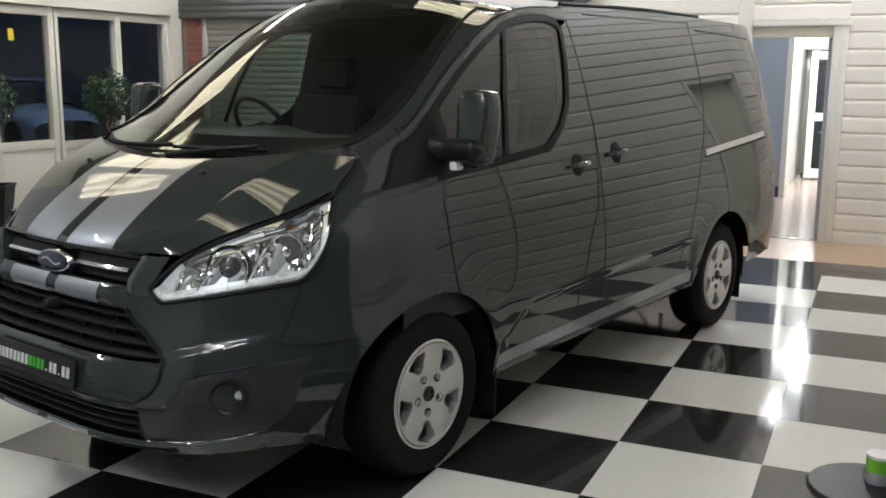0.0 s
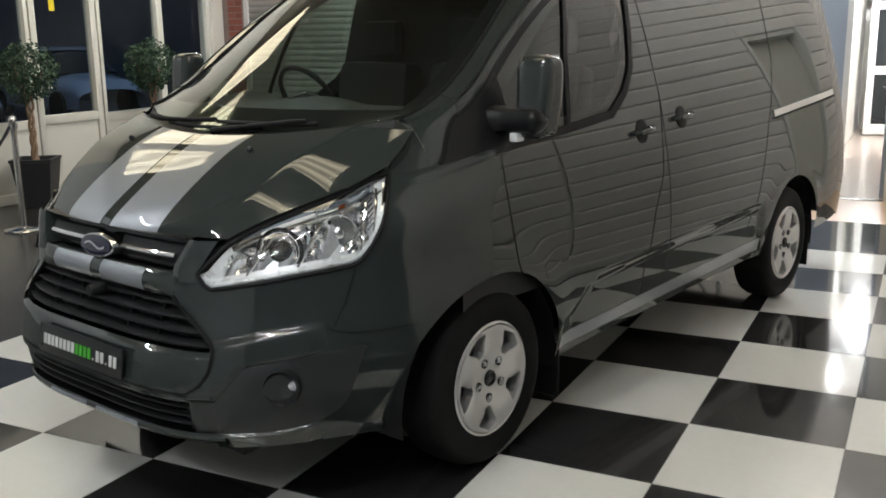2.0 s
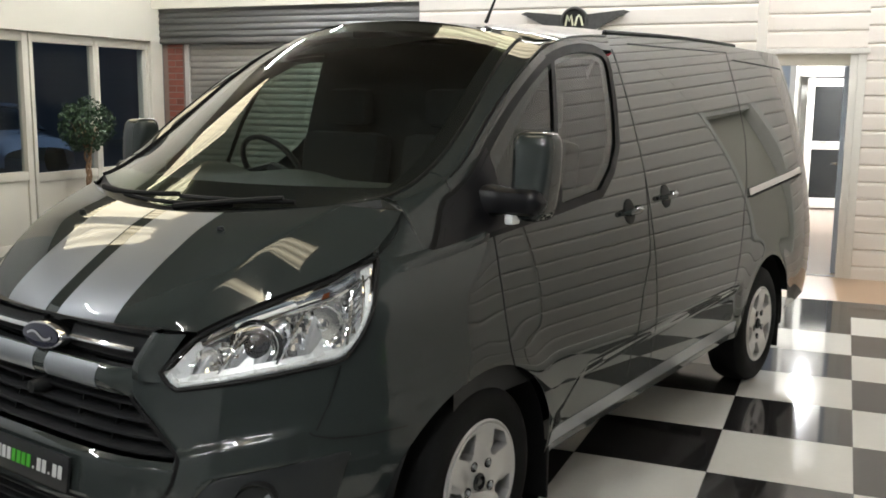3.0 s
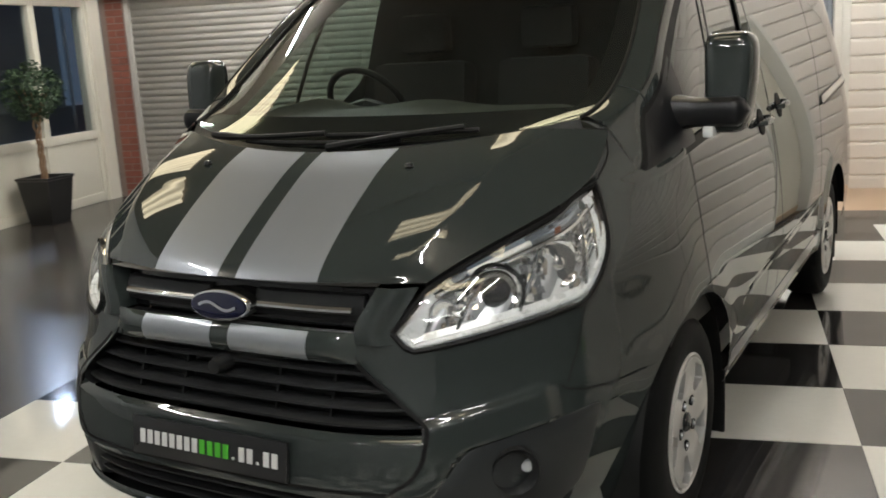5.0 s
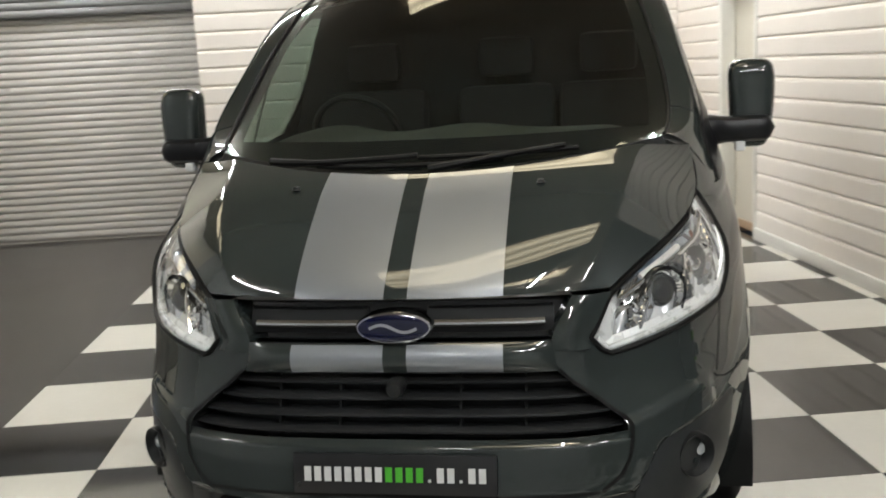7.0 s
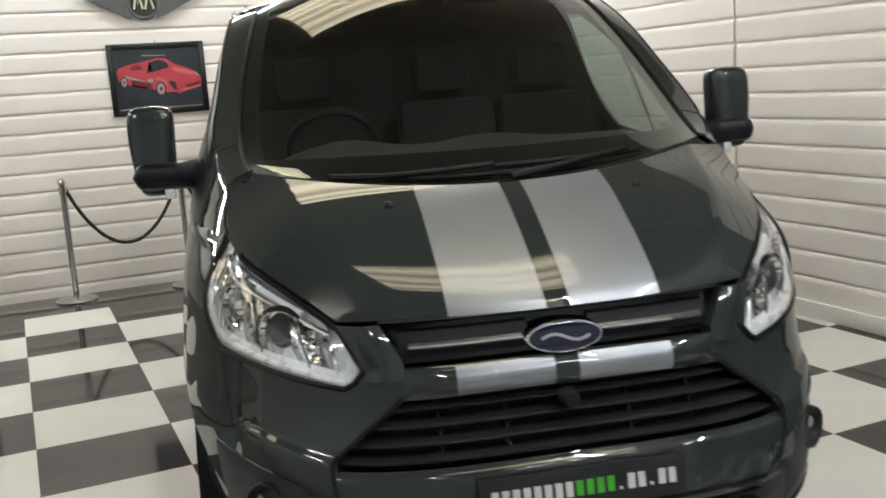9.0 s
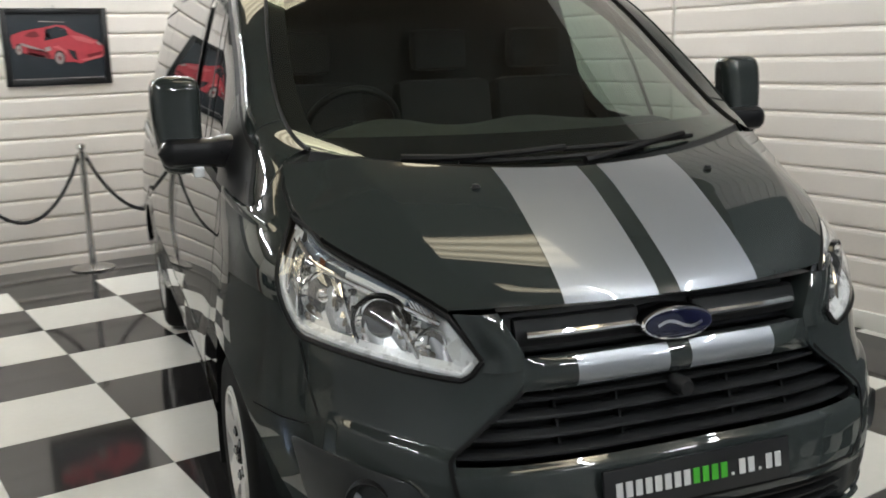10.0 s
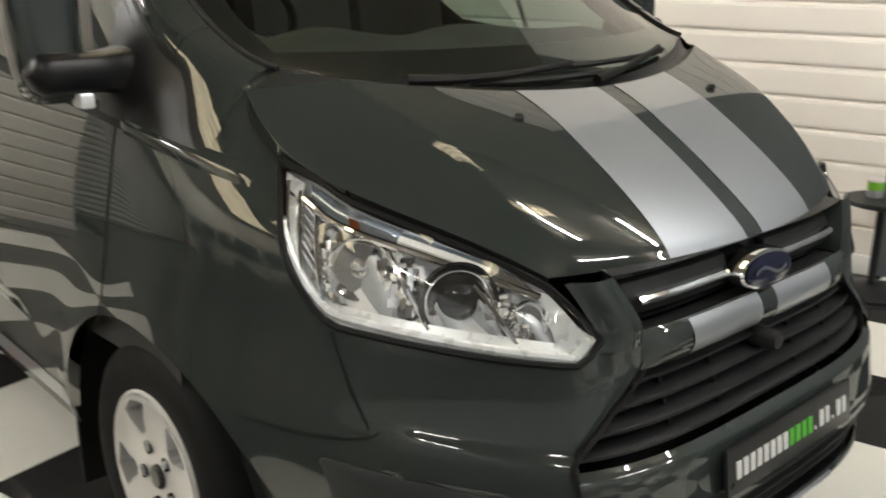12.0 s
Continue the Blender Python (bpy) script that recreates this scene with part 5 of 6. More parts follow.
part("dashboard", sheet(dash, spread(-1, 1, 40), spread(0, 1, 26)), DARK_PLASTIC, van, "dark dashboard with a hump over the dials")
bm = lathe(bmesh.new(), [(0.165 + 0.013 * math.cos(a), 0.013 * math.sin(a)) for a in [2 * math.pi * k / 10 for k in range(10)]], "z", (0, 0, 0), 36, close=True)
bmesh.ops.rotate(bm, cent=(0, 0, 0), matrix=Matrix.Rotation(radians(-58), 3, "X"), verts=bm.verts[:])
bmesh.ops.translate(bm, vec=(-0.42, 0.40, 1.31), verts=bm.verts[:])
steering = part("steering_wheel", bm, BLACK_PLASTIC, van, "black steering wheel")
for a in (-0.2, math.pi + 0.2, -math.pi / 2):
    part("spoke", tube(bmesh.new(), [(-0.42, 0.40, 1.31), (-0.42 + 0.17 * math.cos(a), 0.40 - 0.17 * math.sin(a) * 0.53 * -1, 1.31 + 0.17 * math.sin(a) * 0.85)], [0.03, 0.014], 8), BLACK_PLASTIC, steering)


def seat_at(x, w):
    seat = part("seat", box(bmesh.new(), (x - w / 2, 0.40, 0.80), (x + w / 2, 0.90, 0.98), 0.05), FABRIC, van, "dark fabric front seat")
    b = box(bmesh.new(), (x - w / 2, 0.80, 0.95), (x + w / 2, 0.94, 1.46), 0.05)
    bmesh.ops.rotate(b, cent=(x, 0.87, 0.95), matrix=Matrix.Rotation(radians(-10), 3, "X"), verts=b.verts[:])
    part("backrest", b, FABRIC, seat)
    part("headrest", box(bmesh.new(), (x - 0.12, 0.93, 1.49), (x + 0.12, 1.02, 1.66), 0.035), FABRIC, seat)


for x, w in ((-0.47, 0.48), (0.12, 0.42), (0.56, 0.42)):
    seat_at(x, w)
both("pillar_trim", lambda: sheet(lambda y, t: on_side(y + 0.02 + 0.17 * t, min(edge_z(y) - 0.035, 1.80), -0.035 - 0.012 * t), spread(-0.12, 0.70, 20), spread(0, 1, 3), thick=0.006), DARK_PLASTIC, "dark inner pillar trim")
both("door_trim", lambda: flank(-0.15, 1.28, lambda y: 0.62, lambda y: belt_z(y) - 0.005, 8, out=-0.05), DARK_PLASTIC, "dark inner door trim")
part("head_lining", sheet(lambda u, v: roof(u * 0.90, 0.02 + v * 0.18) + Vector((0, 0, -0.06)), spread(-1, 1, 20), spread(0, 1, 10)), INNER_TRIM, van, "grey roof lining")
both("inner_pillar", lambda: sheet(lambda u, v: pillar(u, v) + Vector((-0.02, 0.012, -0.012)), spread(0, 1, 5), spread(0, 0.97, 40)), INNER_TRIM, "grey inner pillar trim")


# ---- shutter, brick pier, glazing ----
shutter = tagged(boxed("roller_shutter", (-6.86, SHUT_Y + 0.062, 0.0), (-3.24, SHUT_Y + 0.08, 2.24), SHUTTER, None, "", 0), "pale grey steel roller shutter, closed", "shutter", kind="structure")
shutter_upper = tagged(boxed("shutter_housing", (-7.19, SHUT_Y - 0.046, 2.215), (-3.29, SHUT_Y + 0.02, 2.64), SHUTTER_DARK, None, "", 0), "dark grey slatted shutter housing above the opening", "shutter", kind="structure")
setting("trim_shutter_guide", (-6.90, SHUT_Y + 0.02, 0), (-6.84, SHUT_Y + 0.10, 2.22), SHUTTER, "pale steel shutter guide rail", "trim", 0.004)
brick_pier = setting("wall_brick_pier", (-7.20, SHUT_Y + 0.004, 0), (-6.90, SHUT_Y + 0.3, 2.24), MORTAR, "narrow red brick pier beside the shutter", "wall")
setting("floor_shutter", (-7.25, SHUT_Y + 0.29, -0.1), (-3.3, SHUT_Y + 0.31, 0.0), GROUT, "concrete edge under the shutter", "floor")


def glazed_bay(name, y0, y1, door=False):
    """White framed bay: solid lower panel, dark glass above; a door has a second frame and a handle."""
    x0, x1 = LEFT_X - 0.07, LEFT_X + 0.02
    bay = thing(name, (0, 0, 0), "white framed glazed door with a lower panel" if door else "white framed window bay with a solid lower panel", "door" if door else "window", kind="structure")
    st = 0.075 if door else 0.045
    lo = 0.83 if door else 0.80
    boxed("stile", (x0, y0, 0), (x1, y0 + st, 2.24), CREAM_PAINT, bay, bevel=0.005)
    boxed("stile", (x0, y1 - st, 0), (x1, y1, 2.24), CREAM_PAINT, bay, bevel=0.005)
    boxed("rail", (x0 + 0.002, y0 + st, 2.14), (x1 - 0.002, y1 - st, 2.24), CREAM_PAINT, bay, bevel=0.005)
    boxed("rail", (x0 + 0.002, y0 + st, lo - 0.09), (x1 - 0.002, y1 - st, lo), CREAM_PAINT, bay, bevel=0.005)
    boxed("rail", (x0 + 0.002, y0 + st, 0), (x1 - 0.002, y1 - st, 0.10), CREAM_PAINT, bay, bevel=0.005)
    boxed("lower_panel", (x0 + 0.02, y0 + st, 0.10), (x1 - 0.025, y1 - st, lo - 0.09), CREAM_PAINT, bay, bevel=0.003)
    pane = boxed("pane", (x0 + 0.03, y0 + st - 0.005, lo - 0.005), (x0 + 0.036, y1 - st + 0.005, 2.145), WINDOW_GLASS, bay, "dark glass pane", bevel=0)
    pane.visible_shadow = False
    if door:
        h = boxed("handle_plate", (x1, y0 + 0.02, 0.98), (x1 + 0.012, y0 + 0.055, 1.20), CREAM_PAINT, bay, "white lever handle", 0.004)
        part("lever", tube(bmesh.new(), [(x1 + 0.01, y0 + 0.037, 1.11), (x1 + 0.05, y0 + 0.037, 1.11), (x1 + 0.05, y0 + 0.15, 1.11)], 0.009, 8), WHITE_PAINT, h)
        boxed("sticker", (x0 + 0.0365, y0 + 0.30, 1.87), (x0 + 0.0385, y0 + 0.37, 1.99), YELLOW, bay, "small yellow sticker", 0)
    return bay


glazed_bay("window_1", 1.60, 2.65)
glazed_bay("window_2", 2.65, 3.70)
glazed_bay("door_1", 3.72, 4.58, True)
glazed_bay("window_3", 4.60, 5.55)
glazed_bay("window_4", 5.55, 6.42)

# outside in the dusk
setting("ground", (-40, -20, -0.14), (LEFT_X - 0.2, 30, -0.05), ASPHALT, "dark asphalt yard outside", "ground")
setting("backdrop_building", (-24.2, -15, 0), (-24.0, 28, 5.5), OUTER_WALL, "grey building across the yard", "backdrop")


def parked_car(x, y, turn):
    car = thing("car", (x, y, -0.05), "pale hatchback parked outside in the dusk", "car", "cars parked in the yard", turn=turn)
    prof = curve((-2.0, 0.62), (-1.85, 0.82), (-1.1, 0.95), (-0.55, 1.36), (0.3, 1.46), (1.2, 1.36), (1.75, 1.0), (1.95, 0.80))
    def body(u, t):
        yy = -2.0 + 3.95 * t
        a = u * math.pi
        top = min(prof(yy), 0.96)
        return Vector((-0.84 * math.cos(a) * (1 - 0.12 * abs(2 * t - 1) ** 4), yy, 0.25 + (top - 0.25) * math.sin(a) ** 0.35))
    def cabin(u, t):
        yy = -1.1 + 2.8 * t
        a = u * math.pi
        return Vector((-0.70 * math.cos(a), yy, 0.90 + max(prof(yy) - 0.90, 0.01) * math.sin(a) ** 0.4))
    part("body", sheet(body, spread(0, 1, 20), spread(0, 1, 24)), CAR_BODY, car)
    part("cabin", sheet(cabin, spread(0, 1, 16), spread(0, 1, 16)), CAR_GLASS, car, "dark car windows")
    part("roof", sheet(lambda u, t: Vector((-0.60 * math.cos(u * math.pi), -0.45 + 1.6 * t, prof(-0.45 + 1.6 * t) + 0.012 + 0.01 * math.sin(u * math.pi))), spread(0, 1, 8), spread(0, 1, 8)), CAR_BODY, car)
    for sx in (-1, 1):
        for wy in (-1.3, 1.25):
            part("wheel", lathe(bmesh.new(), [(0.001, -0.1), (0.30, -0.1), (0.31, 0.0), (0.30, 0.1), (0.001, 0.1)], "x", (sx * 0.76, wy, 0.31), 20), RUBBER, car)


parked_car(-15.5, 8.3, 70)
parked_car(-16.0, 12.0, 75)
parked_car(-15.0, 4.6, 65)

# added lamp, above the windows' view, for a pale glow on the cars
yard_fill_lamp = thing("yard_fill_lamp", (-12.0, 11.0, 4.6), "unseen pale lamp added to light the parked cars", "lamp")
part("head", lathe(bmesh.new(), [(0.001, 0.0), (0.14, 0.02), (0.12, 0.10)], sides=16), glowing("yard_fill_glow", (0.62, 0.75, 1.0), 260.0), yard_fill_lamp)
part("post", tube(bmesh.new(), [(0, 0, 0.1), (0, 0, 0.3), (0.6, 0.6, 0.3), (0.6, 0.6, -4.65)], 0.03, 8), STEEL, yard_fill_lamp)


# ---- corridor doors ----
leaf = thing("corridor_door", (0, 0, 0), "pale grey-blue open door against the lining", "door")
boxed("leaf", (0.420, BACK_Y + 0.17, 0.01), (0.462, BACK_Y + 0.95, 1.94), GREY_WALL, leaf)
part("handle", tube(bmesh.new(), [(0.42, BACK_Y + 0.88, 1.0), (0.36, BACK_Y + 0.88, 1.0), (0.36, BACK_Y + 0.77, 1.0)], 0.01, 8), STEEL, leaf, "steel lever handle")
outer = thing("outer_door", (0.20, 12.6, 0), "white framed glazed outer door standing ajar", "door", turn=12)
boxed("stile", (-0.30, -0.03, 0.02), (-0.20, 0.03, 1.95), WHITE_PAINT, outer)
boxed("stile", (0.45, -0.03, 0.02), (0.55, 0.03, 1.95), WHITE_PAINT, outer)
for z0, z1 in ((0.02, 0.17), (0.90, 1.02), (1.83, 1.95)):
    boxed("rail", (-0.20, -0.028, z0), (0.45, 0.028, z1), WHITE_PAINT, outer)
# opaque panes; the darkness behind them is in their colour
for z0, z1 in ((0.17, 0.90), (1.02, 1.83)):
    boxed("pane", (-0.20, -0.004, z0), (0.45, 0.004, z1), CAR_GLASS, outer, "opaque glossy pane with the night put into its colour", 0)
part("lever", tube(bmesh.new(), [(0.0, -0.03, 1.0), (0.0, -0.07, 1.0), (-0.1, -0.07, 1.0)], 0.012, 8), STEEL, outer)
# added lamp, hidden above the doorway head, that whitens the passage walls
passage_fill_lamp = thing("passage_fill_lamp", (0.12, 11.0, 2.40), "unseen round lamp added to brighten the white passage", "lamp")
part("globe", lathe(bmesh.new(), [(0.001, -0.05), (0.06, -0.03), (0.09, 0.04)], sides=20), BULB_FAR, passage_fill_lamp, "glowing bulb")
part("base", lathe(bmesh.new(), [(0.095, 0.03), (0.095, 0.10)], sides=20), LAMP_BODY, passage_fill_lamp)


# ---- stanchions with ropes ----
def stanchion(x, y):
    post = thing("rope_stanchion", (x, y, 0), "polished steel rope stanchion on a round base", "stanchion", "stanchions along the walls")
    part("base", lathe(bmesh.new(), [(0.001, 0.0), (0.160, 0.0), (0.162, 0.010), (0.150, 0.020), (0.06, 0.034), (0.030, 0.040), (0.001, 0.04)], sides=40), STEEL, post)
    part("pole", lathe(bmesh.new(), [(0.025, 0.035), (0.025, 0.88)], sides=24), STEEL, post)
    part("collar", lathe(bmesh.new(), [(0.025, 0.86), (0.036, 0.865), (0.036, 0.905), (0.020, 0.915)], sides=24), STEEL, post)
    part("finial", lathe(bmesh.new(), [(0.016, 0.905), (0.022, 0.92), (0.036, 0.94), (0.030, 0.965), (0.012, 0.975), (0.001, 0.976)], sides=24), STEEL, post, "round steel finial")


def rope(a, b, sag):
    pts = []
    for k in range(33):
        t = k / 32
        p = Vector(a).lerp(Vector(b), t)
        p.z -= sag * (1 - (2 * t - 1) ** 2) ** 0.9
        pts.append(p)
    bm = bmesh.new()
    tube(bm, pts, [0.014 + 0.0015 * math.sin(k * 2.4) for k in range(33)], 8)
    ob = part("barrier_rope", bm, ROPE, None, "")
    tagged(ob, "black braided barrier rope hung between steel posts", "rope", "ropes of the barrier")


for sx, sy in ((-2.60, 5.24), (-1.70, 5.24), (-0.75, 5.24), (-6.05, 2.42), (-6.30, 1.25)):
    stanchion(sx, sy)
rope((-2.575, 5.24, 0.885), (-1.725, 5.24, 0.885), 0.47)
rope((-1.675, 5.24, 0.885), (-0.775, 5.24, 0.885), 0.47)
rope((-6.055, 2.39, 0.885), (-6.29, 1.28, 0.885), 0.38)


# ---- framed picture ----
picture = thing("framed_picture", (-1.741, 5.476, 1.41), "black framed picture of a red sports car", "picture")
for lo, hi in (((-0.386, -0.014, 0.0), (-0.344, 0.014, 0.575)), ((0.344, -0.014, 0.0), (0.386, 0.014, 0.575)), ((-0.344, -0.014, 0.0), (0.344, 0.014, 0.045)), ((-0.344, -0.014, 0.533), (0.344, 0.014, 0.575))):
    boxed("frame_side", lo, hi, FRAME_BLACK, picture, bevel=0.004)
board = boxed("print", (-0.346, 0.0, 0.043), (0.346, 0.006, 0.535), PICTURE, picture, "dark print with a red car", 0)


def flat_shape(name, points, mat, depth):
    me_v = [(x, depth, z) for x, z in points]
    ob = mesh_object(name, me_v, [tuple(range(len(points)))], mat, board)
    return ob


flat_shape("car_body", [(-0.327, 0.354), (-0.313, 0.380), (-0.242, 0.407), (-0.139, 0.425), (-0.081, 0.434), (0.007, 0.452), (0.073, 0.445), (0.139, 0.399), (0.228, 0.365), (0.301, 0.331), (0.345, 0.286), (0.345, 0.241), (0.327, 0.203), (0.198, 0.173), (0.161, 0.157), (0.125, 0.173), (0.051, 0.173), (-0.022, 0.196), (-0.081, 0.203), (-0.228, 0.241), (-0.272, 0.256), (-0.316, 0.286)], PICTURE_RED, -0.001)
flat_shape("car_screen", [(-0.088, 0.334), (-0.072, 0.416), (0.007, 0.440), (0.073, 0.422), (0.092, 0.374), (0.007, 0.353)], PICTURE, -0.0016)
flat_shape("car_side_window", [(-0.228, 0.371), (-0.195, 0.398), (-0.145, 0.407), (-0.116, 0.368), (-0.169, 0.359)], PICTURE_DEEP, -0.0016)
flat_shape("car_sill", [(-0.216, 0.289), (-0.066, 0.253), (-0.046, 0.202), (-0.125, 0.214), (-0.216, 0.241)], PICTURE_DEEP, -0.0016)
flat_shape("car_flash", [(-0.260, 0.324), (-0.092, 0.265), (-0.087, 0.246), (-0.260, 0.304)], PICTURE_GREY, -0.0016)
flat_shape("car_flash", [(-0.219, 0.256), (-0.081, 0.217), (-0.084, 0.203), (-0.219, 0.243)], PICTURE_GREY, -0.0016)
flat_shape("car_patch", [(-0.095, 0.283), (-0.051, 0.294), (-0.043, 0.265), (-0.078, 0.253)], PICTURE_GREY, -0.0016)
flat_shape("car_intake", [(0.078, 0.268), (0.131, 0.253), (0.142, 0.184), (0.113, 0.193), (0.084, 0.238)], PICTURE, -0.0016)
flat_shape("car_grille", [(0.207, 0.223), (0.330, 0.249), (0.333, 0.224), (0.228, 0.199)], PICTURE_DEEP, -0.0016)
flat_shape("car_lamp", [(0.298, 0.327), (0.333, 0.298), (0.319, 0.291), (0.292, 0.312)], PICTURE_GREY, -0.0016)
flat_shape("car_bonnet_light", [(0.104, 0.374), (0.198, 0.359), (0.295, 0.319), (0.257, 0.304), (0.142, 0.337)], PICTURE_PINK, -0.0016)
flat_shape("car_wing_light", [(-0.040, 0.289), (0.007, 0.298), (0.060, 0.259), (0.072, 0.214), (0.046, 0.253), (0.007, 0.271)], PICTURE_PINK, -0.0016)
flat_shape("car_nose_light", [(0.160, 0.187), (0.339, 0.226), (0.333, 0.208), (0.198, 0.175)], PICTURE_PINK, -0.0016)
flat_shape("car_headrest", [(-0.078, 0.398), (-0.051, 0.404), (-0.043, 0.359), (-0.075, 0.353)], PICTURE_GREY, -0.0016)
flat_shape("car_glint", [(0.031, 0.416), (0.072, 0.425), (0.081, 0.416), (0.040, 0.407)], PICTURE_GREY, -0.0016)
flat_shape("car_roofline", [(-0.117, 0.481), (0.073, 0.473), (0.073, 0.469), (-0.117, 0.475)], PICTURE_GREY, -0.0016)
for wx, wz, rx, rz in ((0.010, 0.203, 0.042, 0.058), (-0.275, 0.271, 0.027, 0.045)):
    flat_shape("car_tyre", [(wx + rx * math.cos(2 * math.pi * k / 20), wz + rz * math.sin(2 * math.pi * k / 20)) for k in range(20)], FRAME_BLACK, -0.0022)
    flat_shape("car_wheel", [(wx + rx * 0.75 * math.cos(2 * math.pi * k / 20), wz + rz * 0.78 * math.sin(2 * math.pi * k / 20)) for k in range(20)], PICTURE_GREY, -0.0026)
    flat_shape("car_hub", [(wx + rx * 0.3 * math.cos(2 * math.pi * k / 12), wz + rz * 0.3 * math.sin(2 * math.pi * k / 12)) for k in range(12)], PICTURE_DEEP, -0.0030)
boxed("mount_line", (-0.33, -0.0015, 0.050), (0.33, 0.0, 0.055), PICTURE_GREY, board, bevel=0)
part("hook", tube(bmesh.new(), [(0.0, 0.0, 0.575), (0.0, 0.0, 0.60)], 0.004, 6), STEEL, picture)

# ---- winged wall emblem, plain shapes ----
emblem = thing("wall_emblem", (-1.80, 5.472, 2.292), "dark winged wall emblem with a pale central shape", "emblem")
part("disc", lathe(bmesh.new(), [(0.001, -0.022), (0.095, -0.022), (0.10, -0.03), (0.12, -0.03), (0.124, -0.01), (0.124, 0.0)], "y", sides=40), EMBLEM_DARK, emblem)
part("ring", lathe(bmesh.new(), [(0.098, -0.026), (0.104, -0.036), (0.119, -0.036), (0.125, -0.026)], "y", sides=40, close=True), EMBLEM, emblem)
for sx in (-1, 1):
    for k in range(7):
        z1 = 0.075 - 0.024 * k
        x1 = 0.49 - 0.048 * k
        pts = [(sx * 0.10, z1 - 0.02), (sx * (x1 - 0.05), z1 + 0.012), (sx * x1, z1 - 0.004), (sx * (x1 - 0.04), z1 - 0.022), (sx * 0.10, z1 - 0.046)]
        bmf = bmesh.new()
        vs = [[bmf.verts.new((x, d, z)) for x, z in pts] for d in (-0.012 - 0.001 * k, -0.026 - 0.001 * k)]
        bmf.faces.new(vs[0])
        bmf.faces.new(vs[1][::-1])
        for i in range(5):
            bmf.faces.new((vs[0][i], vs[0][(i + 1) % 5], vs[1][(i + 1) % 5], vs[1][i]))
        part("feather", bmf, EMBLEM, emblem, smooth=False)
for x0, x1, zig in ((-0.075, -0.008, (-0.04, 0.05, 0.0, 0.05, -0.04)), (0.012, 0.078, (-0.04, 0.03, 0.05, 0.03, -0.04))):
    pts = [(x0 + (x1 - x0) * k / 4, -0.034, z) for k, z in enumerate(zig)]
    part("pale_shape", tube(bmesh.new(), pts, 0.009, 6), EMBLEM_PALE, emblem)


# ---- topiary trees in black planters ----
def leaf_ball(bm, centre, radius, count, seed):
    r = random.Random(seed)
    for k in range(count):
        d = Vector((r.gauss(0, 1), r.gauss(0, 1), r.gauss(0, 1))).normalized()
        lump = 1 + 0.16 * noise.noise(d * 2.3 + Vector((seed, 0, 0)))
        p = Vector(centre) + d * radius * lump * (0.45 + 0.58 * r.random() ** 0.45)
        n = (d + Vector((r.gauss(0, 0.6), r.gauss(0, 0.6), r.gauss(0, 0.6) + 0.3))).normalized()
        a = n.orthogonal().normalized()
        a = (Matrix.Rotation(r.uniform(0, 6.28), 3, n) @ a)
        b = n.cross(a)
        L, W = r.uniform(0.030, 0.052), r.uniform(0.012, 0.020)
        vs = [bm.verts.new(p + a * x + b * y + n * z) for x, y, z in ((-L / 2, 0, 0), (0, -W, 0.004), (L / 2, 0, -0.008), (0, W, 0.004))]
        bm.faces.new((vs[0], vs[1], vs[2]))
        bm.faces.new((vs[0], vs[2], vs[3]))


def topiary(x, y, seed):
    tree = thing("potted_tree", (x, y, 0), "round-headed small tree with a twisted trunk in a black planter", "plant", "potted trees by the glazed doors", turn=seed * 11)
    bm = bmesh.new()
    rings = []
    for s, z in ((0.13, 0.0), (0.135, 0.01), (0.185, 0.44), (0.195, 0.445), (0.195, 0.47), (0.175, 0.47), (0.17, 0.42)):
        rings.append([bm.verts.new((sx * s, sy * s, z)) for sx, sy in ((-1, -1), (1, -1), (1, 1), (-1, 1))])
    for a, b in zip(rings, rings[1:]):
        for k in range(4):
            bm.faces.new((a[k], a[(k + 1) % 4], b[(k + 1) % 4], b[k]))
    bm.faces.new(rings[0][::-1])
    part("planter", bm, POT, tree, "tapered square black planter", smooth=False)
    part("soil", sheet(lambda u, v: Vector((u * 0.17, v * 0.17, 0.43 + 0.008 * noise.noise(Vector((u * 5, v * 5, seed))))), spread(-1, 1, 8), spread(-1, 1, 8)), SOIL, tree)
    for ph in (0.0, 2.1, 4.2):
        part("trunk", tube(bmesh.new(), [(0.022 * math.cos(ph + k * 0.75) * (1 + 0.6 * (k > 10)), 0.022 * math.sin(ph + k * 0.75) * (1 + 0.6 * (k > 10)), 0.42 + 0.048 * k) for k in range(15)], [0.017 - 0.0005 * k for k in range(15)], 8), BARK, tree, "twisted brown stem")
    bm = bmesh.new()
    leaf_ball(bm, (0, 0, 1.29), 0.285, 1500, seed)
    part("crown", bm, LEAF, tree, "dense dark green leafy crown", smooth=False)
    for k in range(5):
        a = 1.256 * k
        part("branch", tube(bmesh.new(), [(0.02 * math.cos(a), 0.02 * math.sin(a), 1.05), (0.10 * math.cos(a), 0.10 * math.sin(a), 1.2), (0.16 * math.cos(a), 0.16 * math.sin(a), 1.33)], [0.010, 0.007, 0.003], 6), BARK, tree)


topiary(-6.93, 3.36, 3)
topiary(-6.93, 5.03, 8)

